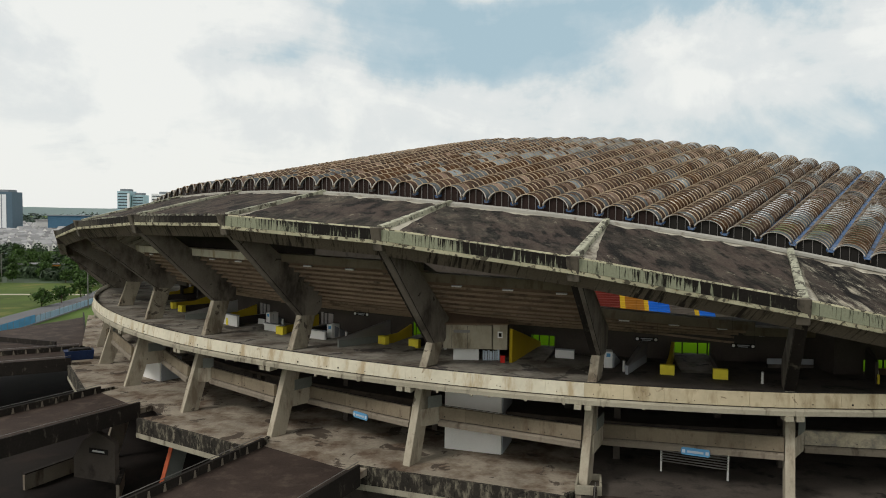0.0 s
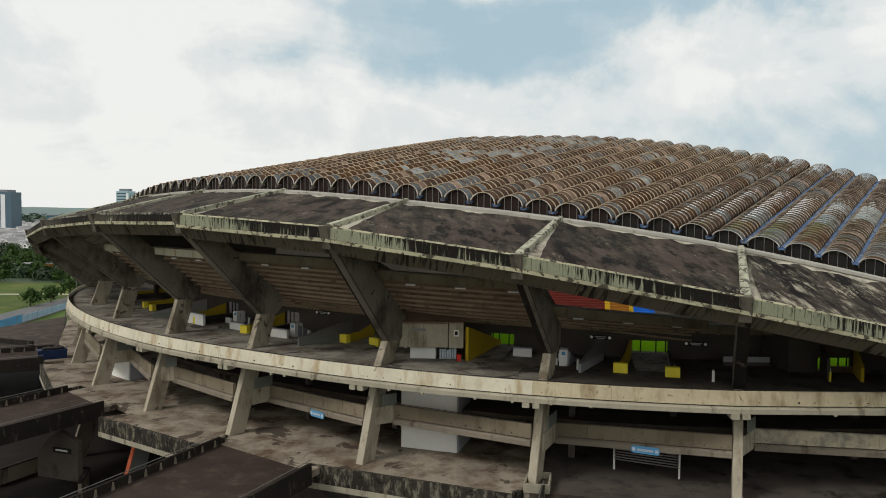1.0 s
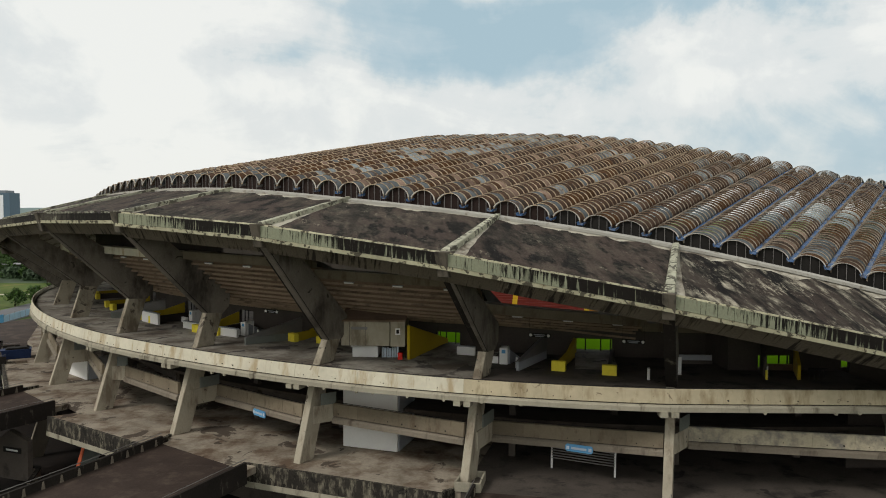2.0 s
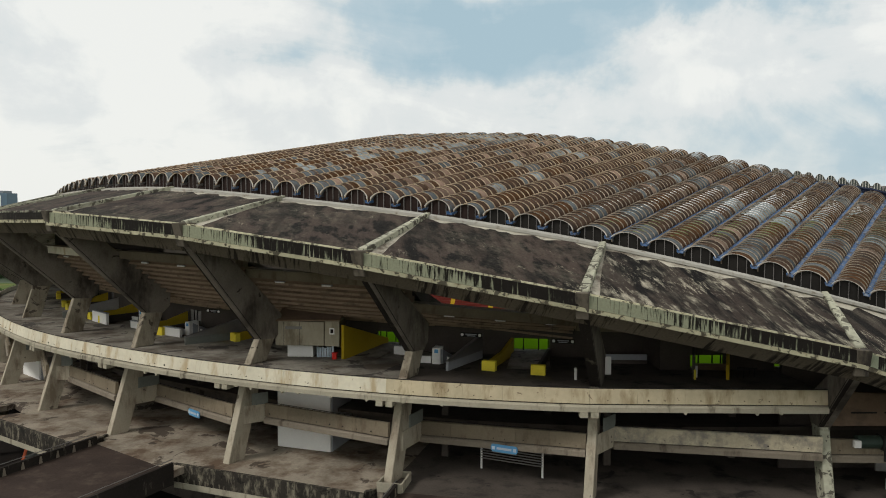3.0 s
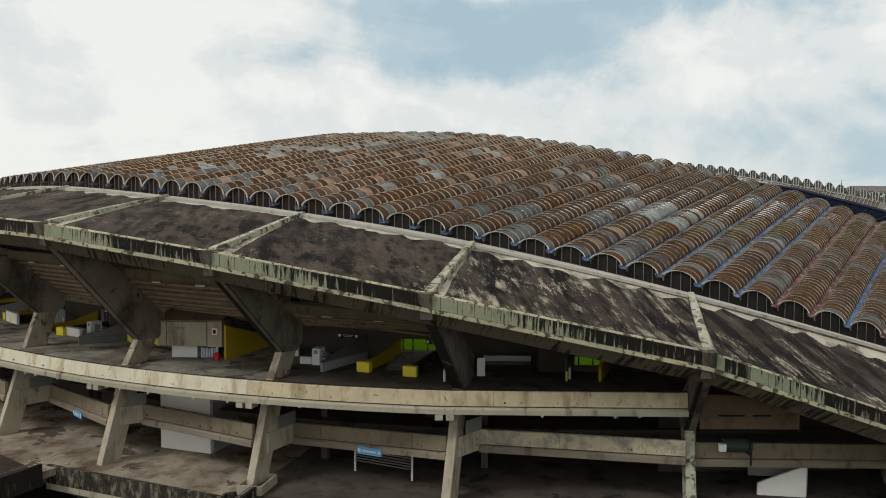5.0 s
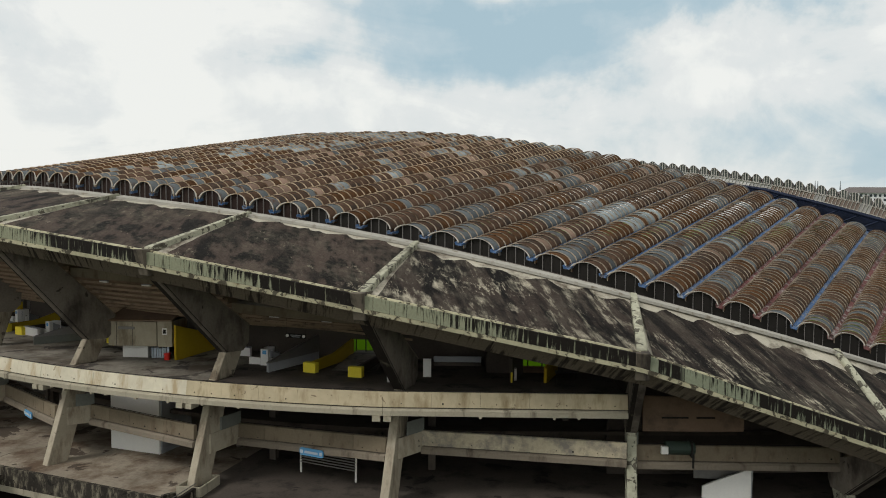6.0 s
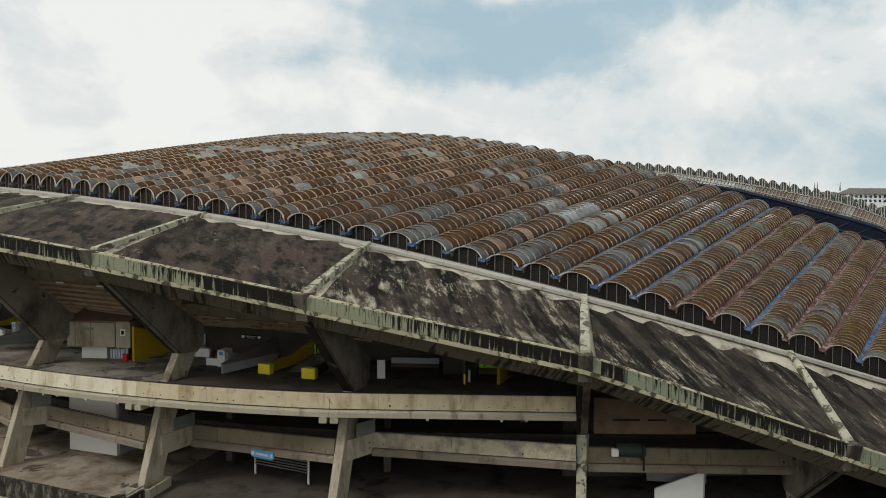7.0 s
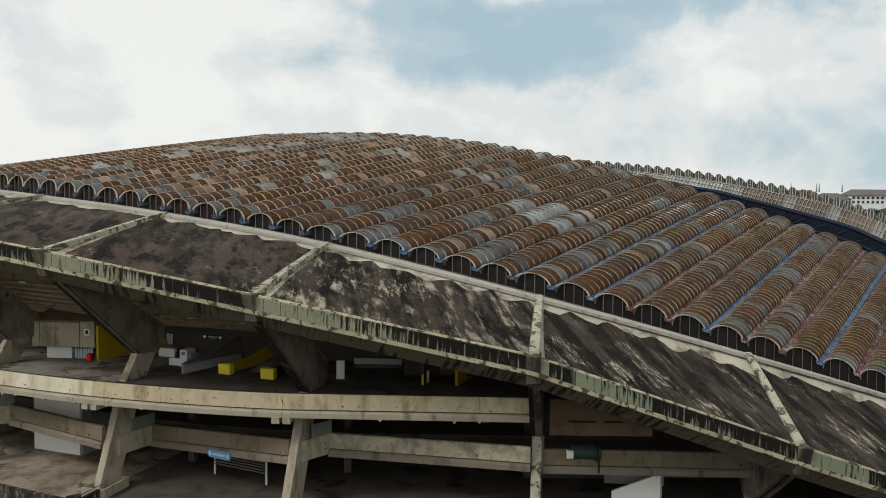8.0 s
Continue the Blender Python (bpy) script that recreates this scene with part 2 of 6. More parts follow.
TOWERDARK = material("tower_dark", (0.10, 0.15, 0.19), rough=0.3, var=0.1)
TOWERWHITE = material("tower_white", (0.80, 0.81, 0.81), var=0.06)
TOWERTEAL = material("tower_teal", (0.35, 0.50, 0.55), rough=0.3, var=0.1)
TOWERGREY = material("tower_grey", (0.22, 0.24, 0.26), var=0.1)
BLUESHED = material("blue_shed", (0.06, 0.13, 0.20), var=0.15)
ROOFGREY = material("grey_roof_tiles", (0.14, 0.125, 0.12), var=0.2, scale=0.1)
REDROOF = material("red_roof_tiles", (0.30, 0.10, 0.08), var=0.2, scale=0.1)
FENCEBLUE = material("blue_tarpaulin", (0.10, 0.30, 0.52), var=0.25)
FENCEPALE = material("pale_blue_mesh", (0.30, 0.42, 0.55), var=0.2)
# Distance haze is put into the hills' flat pale blue.
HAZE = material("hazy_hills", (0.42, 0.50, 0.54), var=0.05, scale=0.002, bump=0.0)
SKIPBLUE = material("skip_blue", (0.015, 0.03, 0.085), rough=0.6, var=0.35)
GREENGREY = material("green_grey_paint", (0.16, 0.17, 0.15), var=0.25)
RUSTRED = material("worn_red_edge", (0.38, 0.09, 0.04), var=0.35)
ADDEDFLOOR = material("running_track", (0.14, 0.10, 0.085), var=0.2)
SEATRED = material("red_seats", (0.12, 0.02, 0.014), var=0.2)
SEATYEL = material("yellow_seats", (0.45, 0.30, 0.02), var=0.15)
SEATORG = material("orange_seats", (0.26, 0.11, 0.015), var=0.2)
SEATBLU = material("blue_seats", (0.012, 0.11, 0.45), var=0.2)
NAVY = material("navy_steel", (0.014, 0.02, 0.042), rough=0.5, var=0.3)
FARSHEET = material("far_sheet", (0.36, 0.33, 0.32), var=0.3, stain=(0.22, 0.15, 0.10), stain_amount=0.4, stain_scale=0.3)
FAREND = material("far_vault_end", (0.075, 0.085, 0.078), var=0.3)
GABLEBROWN = material("gable_brown", (0.21, 0.165, 0.14), var=0.4, per_object=0.3)
GABLEGREY = material("gable_grey", (0.32, 0.315, 0.305), var=0.4, per_object=0.4)
GABLEWHITE = material("gable_white", (0.50, 0.50, 0.49), var=0.2, per_object=0.3)
fn, fl_ = FARSHEET.node_tree.nodes, FARSHEET.node_tree.links
glow_through, far_mix = fn.new("ShaderNodeBsdfTranslucent"), fn.new("ShaderNodeMixShader")
glow_through.inputs[0].default_value = (0.55, 0.52, 0.52, 1)
far_mix.inputs[0].default_value = 0.7
fl_.new(fn["Principled BSDF"].outputs[0], far_mix.inputs[1])
fl_.new(glow_through.outputs[0], far_mix.inputs[2])
fl_.new(far_mix.outputs[0], fn["Material Output"].inputs[0])
BOOTH = material("cream_booth", (0.36, 0.32, 0.24), var=0.2, fine_scale=2.0, stain=(0.2, 0.165, 0.115), stain_amount=0.35, stain_scale=0.8, stain_stretch=(1, 1, 0.3))
PALEBLUE = material("pale_blue", (0.45, 0.52, 0.58), var=0.15, per_object=0.3)
RED = material("red_plastic", (0.55, 0.03, 0.02), rough=0.5, var=0.1)
SIGNBLUE = material("sign_blue", (0.10, 0.28, 0.48), var=0.12)
GREY_PAINT_SHADE = material("grey_paint_and_shade", (0.32, 0.33, 0.34), var=0.15)
DARKGREEN = material("dark_green_paint", (0.03, 0.045, 0.035), rough=0.5, var=0.3)
STEPLIGHT = material("step_lip", (0.29, 0.21, 0.145), var=0.25, stain=(0.10, 0.075, 0.055), stain_amount=0.3, stain_scale=0.6)
# Tan beam concrete with the shade of its place put into the colour.
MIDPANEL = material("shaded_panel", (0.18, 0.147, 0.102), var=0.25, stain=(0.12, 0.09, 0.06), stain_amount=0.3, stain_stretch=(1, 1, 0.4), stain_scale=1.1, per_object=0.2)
# Darker copy of the deck concrete; the low bays' shade is in its colour.
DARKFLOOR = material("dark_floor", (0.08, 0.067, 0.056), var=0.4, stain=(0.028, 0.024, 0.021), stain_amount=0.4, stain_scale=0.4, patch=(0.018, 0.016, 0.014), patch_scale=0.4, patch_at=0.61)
NOSE = material("stained_nose", (0.11, 0.094, 0.072), stain=(0.035, 0.03, 0.025), stain_amount=0.5, stain_stretch=(1, 1, 0.3), stain_scale=1.2)
YELLOW = material("yellow_paint", (0.80, 0.66, 0.06), var=0.12)
OCHRE = material("ochre_paint", (0.40, 0.28, 0.015), var=0.15)


def streaked(name, base, dark, light, amount, along=0.9, down=0.10, rough=0.9, light_amount=0.3, blotch=0.35, panel=0.0, soft=0.0, piece=0.3):
    """A surface with runs of dirt that follow the sheet's own fall (texture coordinates in metres)."""
    m = bpy.data.materials.new(name)
    m.use_nodes = True
    n, l = m.node_tree.nodes, m.node_tree.links
    bsdf = n["Principled BSDF"]
    uv = n.new("ShaderNodeUVMap")
    uv.uv_map = "UVMap"

    def tex(sx, sy, scale, detail, rough_n=0.6):
        mp = n.new("ShaderNodeMapping")
        mp.inputs["Scale"].default_value = (sx, sy, 1)
        l.new(uv.outputs[0], mp.inputs[0])
        t = n.new("ShaderNodeTexNoise")
        t.inputs["Scale"].default_value, t.inputs["Detail"].default_value, t.inputs["Roughness"].default_value = scale, detail, rough_n
        l.new(mp.outputs[0], t.inputs["Vector"])
        return t.outputs[0]

    def span(v, lo, hi):
        r = n.new("ShaderNodeMapRange")
        r.inputs[1].default_value, r.inputs[2].default_value = lo, hi
        l.new(v, r.inputs[0])
        return r.outputs[0]

    def blend(f, a, b):
        x = n.new("ShaderNodeMix")
        x.data_type = "RGBA"
        l.new(f, x.inputs[0])
        for i, c in ((6, a), (7, b)):
            if isinstance(c, tuple):
                x.inputs[i].default_value = (*c, 1)
            else:
                l.new(c, x.inputs[i])
        return x.outputs[2]

    def calc(op, a, b):
        k = n.new("ShaderNodeMath")
        k.operation = op
        for i, v in enumerate((a, b)):
            if isinstance(v, (int, float)):
                k.inputs[i].default_value = v
            else:
                l.new(v, k.inputs[i])
        return k.outputs[0]

    runs = tex(along, down, 1.0, 7)
    wide = tex(0.28, 0.2, 1.0, 4)
    grain = tex(3.0, 3.0, 2.0, 6, 0.7)
    drive = calc("ADD", calc("MULTIPLY", runs, 0.62), calc("MULTIPLY", wide, 0.38))
    col = blend(span(drive, 0.63 - 0.3 * amount, 0.70 - 0.3 * amount), base, dark)
    fleck = calc("ADD", calc("MULTIPLY", tex(along * 1.7, down * 2.2, 1.0, 8, 0.7), 0.6), calc("MULTIPLY", tex(0.35, 0.3, 1.3, 3), 0.4))
    col = blend(span(fleck, 0.63 - 0.22 * light_amount, 0.70 - 0.16 * light_amount), col, light)
    if soft:
        # worn grey-olive bloom with fine pale grit
        haze = calc("ADD", calc("MULTIPLY", tex(along * 2.2, down * 5, 1.0, 10, 0.75), 0.5), calc("MULTIPLY", tex(0.22, 0.2, 1.0, 5), 0.5))
        col = blend(calc("MULTIPLY", span(haze, 0.47, 0.66), soft), col, tuple(0.5 * v for v in light))
        grit = calc("ADD", calc("MULTIPLY", tex(3.4, 1.5, 1.0, 8, 0.8), 0.55), calc("MULTIPLY", tex(0.3, 0.25, 1.0, 4), 0.45))
        grit_at = 0.58 if light_amount < 0.2 else 0.565
        col = blend(span(grit, grit_at, grit_at + 0.05), col, light)
        black = calc("ADD", calc("MULTIPLY", tex(0.5, 0.08, 1.0, 6, 0.6), 0.55), calc("MULTIPLY", tex(0.4, 0.4, 1.0, 6, 0.65), 0.45))
        col = blend(calc("MULTIPLY", span(black, 0.49, 0.57), 0.6 if light_amount < 0.2 else 0.9), col, dark)
    if panel:
        # precast pieces: clean and pale where a bay begins, blackened towards its low end, with drips from the top edge
        sep = n.new("ShaderNodeSeparateXYZ")
        l.new(uv.outputs[0], sep.inputs[0])
        run_uv = n.new("ShaderNodeUVMap")
        run_uv.uv_map = "Run"
        run_sep = n.new("ShaderNodeSeparateXYZ")
        l.new(run_uv.outputs[0], run_sep.inputs[0])
        age = calc("SUBTRACT", calc("MINIMUM", calc("MULTIPLY", run_sep.outputs[0], 1.6), 1.0), 0.5)
        cell = calc("DIVIDE", sep.outputs[0], panel)
        white = n.new("ShaderNodeTexWhiteNoise")
        white.noise_dimensions = "1D"
        l.new(calc("FLOOR", cell, 0.0), white.inputs["W"])
        drips = tex(4.5, 0.35, 1.0, 7, 0.65)
        lot = calc("ADD", calc("MULTIPLY", white.outputs["Value"], piece), calc("ADD", calc("MULTIPLY", tex(0.13, 0.0, 1.0, 3), 1.2), calc("MULTIPLY", age, 0.5)))
        lot_edge = 0.72 + 0.5 * piece
        col = blend(calc("MULTIPLY", span(lot, lot_edge, lot_edge + 0.06), span(drips, 0.34, 0.46)), col, dark)
        wet = calc("ADD", calc("ADD", drips, calc("MULTIPLY", sep.outputs[1], 0.10)), calc("MULTIPLY", age, 0.22))
        col = blend(span(wet, 0.465, 0.54), col, dark)
        col = blend(calc("LESS_THAN", calc("FRACT", cell, 0.0), 0.025), col, dark)
    bsdf.inputs["Specular IOR Level"].default_value = 0.15
    hs = n.new("ShaderNodeHueSaturation")
    l.new(col, hs.inputs["Color"])
    l.new(calc("ADD", calc("MULTIPLY", grain, 2 * blotch), 1 - blotch), hs.inputs["Value"])
    l.new(hs.outputs[0], bsdf.inputs["Base Color"])
    bsdf.inputs["Roughness"].default_value = rough
    b = n.new("ShaderNodeBump")
    b.inputs["Strength"].default_value, b.inputs["Distance"].default_value = 0.6, 0.06
    l.new(calc("ADD", grain, runs), b.inputs["Height"])
    l.new(b.outputs[0], bsdf.inputs["Normal"])
    return m


MEMBRANE = streaked("roof_membrane", (0.056, 0.041, 0.033), (0.007, 0.006, 0.005), (0.25, 0.22, 0.165), 0.5, 0.8, 0.4, light_amount=0.12, blotch=0.8, soft=0.6)
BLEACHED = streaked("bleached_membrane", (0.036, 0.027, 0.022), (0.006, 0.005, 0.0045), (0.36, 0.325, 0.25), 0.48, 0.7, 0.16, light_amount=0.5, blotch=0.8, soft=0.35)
# As BLEACHED, with fewer pale flecks.
SPARSESHEET = streaked("sparse_fleck_membrane", (0.036, 0.027, 0.022), (0.006, 0.005, 0.0045), (0.36, 0.325, 0.25), 0.48, 0.7, 0.16, light_amount=0.3, blotch=0.8, soft=0.35)
FASCIA = streaked("mossy_fascia", (0.245, 0.255, 0.175), (0.013, 0.011, 0.009), (0.36, 0.355, 0.26), 0.25, 3.0, 0.3, light_amount=0.3, panel=1.15)
OLDFASCIA = streaked("blackened_fascia", (0.06, 0.054, 0.042), (0.014, 0.012, 0.010), (0.33, 0.32, 0.24), 0.3, 3.4, 0.35, light_amount=0.3, panel=1.15)
ENDFASCIA = streaked("patchy_fascia", (0.215, 0.235, 0.165), (0.013, 0.011, 0.009), (0.36, 0.355, 0.26), 0.2, 3.0, 0.3, light_amount=0.3, panel=1.75, piece=0.9)
LOWFASCIA = streaked("stained_soffit", (0.135, 0.112, 0.082), (0.03, 0.025, 0.02), (0.24, 0.21, 0.15), 0.42, 3.2, 0.25, light_amount=0.12, blotch=0.55)


# ---- building helpers ----
def part(name, bm, mat, parent=None, label=""):
    me = bpy.data.meshes.new(name)
    bmesh.ops.recalc_face_normals(bm, faces=bm.faces)
    bm.to_mesh(me)
    bm.free()
    me.materials.append(mat)
    ob = new(name, me)
    ob.parent = parent
    if label:
        ob["label"] = label
    return ob


def thing(name, label, category, group="", kind=""):
    return tagged(new(name), label, category, group, kind)


def hexa(bm, pts):
    """A solid between four lower and four upper corners."""
    v = [bm.verts.new(p) for p in pts]
    for f in ((3, 2, 1, 0), (4, 5, 6, 7), (0, 1, 5, 4), (1, 2, 6, 5), (2, 3, 7, 6), (3, 0, 4, 7)):
        bm.faces.new([v[i] for i in f])
    return v


def sweep(rings, closed=True, caps=True):
    """A skin over rings of equal length."""
    bm = bmesh.new()
    vs = [[bm.verts.new(p) for p in r] for r in rings]
    n = len(rings[0])
    for a, b in zip(vs, vs[1:]):
        for i in range(n if closed else n - 1):
            j = (i + 1) % n
            bm.faces.new((a[i], a[j], b[j], b[i]))
    if caps and closed:
        bm.faces.new(vs[0][::-1])
        bm.faces.new(vs[-1])
    return bm


# ---- plan of the stadium: one radial frame for each rib ----
RIBS = {  # rib: lip x, y, z, bearing of the way in, eave distance, eave height, distance of the column's foot
    -5: (-66.0, 143.0, 9.0, 80, 9.0, 13.5, 4.5), -4: (-65.0, 128.0, 13.0, 73, 10.0, 17.5, 4.5),
    -3: (-60.6, 113.4, 16.5, 66, 11.0, 20.1, 4.6), -2: (-53.7, 99.8, 18.8, 59, 12.0, 22.1, 4.7),
    -1: (-43.9, 86.3, 20.4, 51, 12.3, 23.6, 4.7), 0: (-32.15, 74.45, 21.25, 43, 12.2, 24.0, 4.7),
    1: (-20.29, 65.88, 21.42, 37.5, 12.1, 23.87, 4.8), 2: (-5.65, 58.46, 20.53, 29.5, 11.6, 22.82, 4.2),
    3: (9.16, 53.54, 18.69, 24.2, 11.0, 21.33, 3.8), 4: (24.84, 51.14, 16.05, 19.0, 9.6, 19.07, 3.5),
    5: (43.45, 50.31, 12.44, 7.3, 7.1, 15.45, 4.4), 6: (60.7, 50.88, 6.77, -5.0, 7.9, 11.21, 5.0),
    7: (77.5, 53.5, 1.0, -14.0, 8.5, 6.6, 5.5), 8: (93.0, 58.0, -4.5, -23.0, 9.0, 1.8, 6.0),
}
K0, K1 = -5, 8


def way_in(k):
    a = radians(RIBS[k][3])
    return Vector((math.sin(a), math.cos(a), 0))


def at_rib(k, u, w, z):
    """The place u inwards from rib k's lip, w to its right, at the height z."""
    d = way_in(k)
    return Vector((RIBS[k][0], RIBS[k][1], 0)) + d * u + Vector((d.y, -d.x, 0)) * w + Vector((0, 0, z))


def lip(k):
    return RIBS[k][2]


def eave(k):
    return at_rib(k, RIBS[k][4], 0, RIBS[k][5])


def spline(points, t):
    """Catmull-Rom through a dictionary of places, at t."""
    ks = sorted(points)
    k = min(max(math.floor(t), ks[0]), ks[-1] - 1)
    f = t - k
    p1, p2 = points[k], points[k + 1]
    p0, p3 = points.get(k - 1, p1 * 2 - p2), points.get(k + 2, p2 * 2 - p1)
    return 0.5 * (2 * p1 + (p2 - p0) * f + (2 * p0 - 5 * p1 + 4 * p2 - p3) * f * f + (3 * p1 - p0 - 3 * p2 + p3) * f ** 3)


EAVE = {k: eave(k) for k in RIBS}
FOOT = {k: at_rib(k, RIBS[k][6], 0, 0) for k in RIBS}
FLOOR_UP, FLOOR_LOW = 8.15, 0.0
ZUP = Vector((0, 0, 1))


def inward(points, t):
    a = spline(points, t + 0.02) - spline(points, t - 0.02)
    a.z = 0
    a.normalize()
    return Vector((-a.y, a.x, 0))


def ring(points, t, profile):
    """A cross-section (inwards, up) set at t along the ring."""
    p, d = spline(points, t), inward(points, t)
    return [Vector((p.x, p.y, 0)) + d * u + ZUP * z for u, z in profile]


def block(c, along, w, d, z0, z1, taper=0.0, bevel=0.02):
    """A bevelled box: w along, d across, its foot's front middle at c."""
    along = Vector((along[0], along[1], 0)).normalized()
    deep = Vector((-along.y, along.x, 0))
    bm = bmesh.new()
    c = Vector((c[0], c[1], 0))
    hexa(bm, [c + along * x * (1 - taper * i) + deep * y + ZUP * z for i, z in enumerate((z0, z1)) for x, y in ((-w / 2, 0), (w / 2, 0), (w / 2, d), (-w / 2, d))])
    if bevel:
        bmesh.ops.bevel(bm, geom=bm.edges[:], offset=bevel, segments=1, affect="EDGES")
    return bm


def wedge(p, q, thick, z0, zp, zq):
    """An upright wall from p to q whose top runs from zp to zq."""
    p, q = Vector((*p, 0)), Vector((*q, 0))
    d = (q - p).normalized()
    w = Vector((d.y, -d.x, 0)) * thick / 2
    bm = bmesh.new()
    hexa(bm, [p - w + ZUP * z0, p + w + ZUP * z0, q + w + ZUP * z0, q - w + ZUP * z0, p - w + ZUP * zp, p + w + ZUP * zp, q + w + ZUP * zq, q - w + ZUP * zq])
    bmesh.ops.bevel(bm, geom=bm.edges[:], offset=0.015, segments=1, affect="EDGES")
    return bm


# ---- ground ----
bm = bmesh.new()
bmesh.ops.create_grid(bm, x_segments=8, y_segments=8, size=4200)
ground = part("ground", bm, GRASS)
ground.location = (0, 900, -9)
tagged(ground, "green grass and open land to the horizon", "ground", kind="structure")


def flat(name, corners, z, mat, label, category, thick=0.3, kind="structure"):
    bm = bmesh.new()
    n = len(corners)
    lo, hi = [[bm.verts.new((x, y, h)) for x, y in corners] for h in (z - thick, z)]
    bm.faces.new(lo[::-1]), bm.faces.new(hi)
    for i in range(n):
        bm.faces.new((lo[i], lo[(i + 1) % n], hi[(i + 1) % n], hi[i]))
    return tagged(part(name, bm, mat), label, category, kind=kind)


flat("forecourt", [(-100, -60), (150, -60), (150, 70), (60, 80), (-60, 130), (-100, 150)], -8.7, ASPHALT, "dark worn asphalt forecourt below the decks", "forecourt")
flat("road", [(-101, 60), (-104, 120), (-109, 179), (-115, 232), (-123, 300), (-140, 300), (-129, 254), (-126, 206), (-120, 150), (-114, 60)], -8.72, ROAD,
     "grey asphalt road beside the park", "road")
flat("pitch", [(-40, 106), (2, 88), (108, 70), (165, 150), (60, 225), (-30, 180)], -3.0, PITCH_GREEN, "bright green football pitch", "pitch")

# ---- decks ----
STEPS = [K0 + i / 4 for i in range((K1 - K0) * 4 + 1)]
upper = part("upper_concourse_floor", sweep([ring(FOOT, t, ((0.3, 7.6), (16, 7.6), (16, FLOOR_UP), (0.3, FLOOR_UP))) for t in STEPS if t <= 3.01]), FLOOR_GREY)
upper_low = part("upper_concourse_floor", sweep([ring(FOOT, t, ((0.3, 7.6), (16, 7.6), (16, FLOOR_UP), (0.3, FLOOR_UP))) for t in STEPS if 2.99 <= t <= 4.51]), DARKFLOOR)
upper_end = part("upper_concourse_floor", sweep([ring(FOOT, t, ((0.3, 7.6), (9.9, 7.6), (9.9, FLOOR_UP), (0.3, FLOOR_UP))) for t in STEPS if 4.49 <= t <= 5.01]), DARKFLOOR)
tagged(upper_end, "concrete floor of the low bay with shade in its colour", "floor", kind="structure")
tagged(upper_low, "concrete upper concourse floor with shade in its colour", "floor", kind="structure")
tagged(upper, "stained grey concrete upper concourse floor", "floor", kind="structure")
lower = part("lower_concourse_floor", sweep([ring(FOOT, t, ((-0.8, -0.6), (20, -0.6), (20, FLOOR_LOW), (-0.8, FLOOR_LOW))) for t in STEPS if t <= 3.01]), FLOOR)
tagged(lower, "stained tan concrete lower concourse floor", "floor", kind="structure")
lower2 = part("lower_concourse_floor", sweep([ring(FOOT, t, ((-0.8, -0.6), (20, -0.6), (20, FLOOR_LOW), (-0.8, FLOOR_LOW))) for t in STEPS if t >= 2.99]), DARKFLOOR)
tagged(lower2, "concrete lower concourse floor with shade in its colour", "floor", kind="structure")
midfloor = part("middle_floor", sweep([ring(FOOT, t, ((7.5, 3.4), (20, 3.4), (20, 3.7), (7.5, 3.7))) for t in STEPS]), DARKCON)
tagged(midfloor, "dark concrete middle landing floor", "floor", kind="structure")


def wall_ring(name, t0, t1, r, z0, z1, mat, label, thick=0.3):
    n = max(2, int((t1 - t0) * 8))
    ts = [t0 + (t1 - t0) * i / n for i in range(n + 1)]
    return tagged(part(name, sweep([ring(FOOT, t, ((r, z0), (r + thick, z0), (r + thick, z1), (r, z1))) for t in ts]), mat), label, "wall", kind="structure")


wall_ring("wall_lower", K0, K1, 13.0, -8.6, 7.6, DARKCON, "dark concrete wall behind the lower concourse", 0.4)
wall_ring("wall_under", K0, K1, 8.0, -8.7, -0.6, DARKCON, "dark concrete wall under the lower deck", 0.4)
# back wall of the upper concourse, open at the passages to the seats
PASS = {k: (k + 0.47, k + 0.67) for k in range(K0, 5)}
PASS[2], PASS[3], PASS[4] = (2.49, 2.68), (3.57, 3.84), (4.59, 4.75)
NEAR_R = 9.3                                        # the low bay is shallower
t_from = float(K0)
for k in sorted(PASS):
    a, b = PASS[k]
    far = 14.5 if k < 4 else NEAR_R
    if k == 4:
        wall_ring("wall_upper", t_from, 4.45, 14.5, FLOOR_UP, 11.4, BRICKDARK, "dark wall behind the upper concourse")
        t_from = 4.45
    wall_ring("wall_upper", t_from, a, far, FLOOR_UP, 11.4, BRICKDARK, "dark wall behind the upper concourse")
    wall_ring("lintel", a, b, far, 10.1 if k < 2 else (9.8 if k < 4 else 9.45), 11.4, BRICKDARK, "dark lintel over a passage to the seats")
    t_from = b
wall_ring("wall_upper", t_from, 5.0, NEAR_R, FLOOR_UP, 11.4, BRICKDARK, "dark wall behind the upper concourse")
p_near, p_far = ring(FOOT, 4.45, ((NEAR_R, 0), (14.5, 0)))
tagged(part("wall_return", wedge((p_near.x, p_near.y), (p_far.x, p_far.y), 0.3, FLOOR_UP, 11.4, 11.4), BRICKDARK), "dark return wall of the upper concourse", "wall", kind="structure")


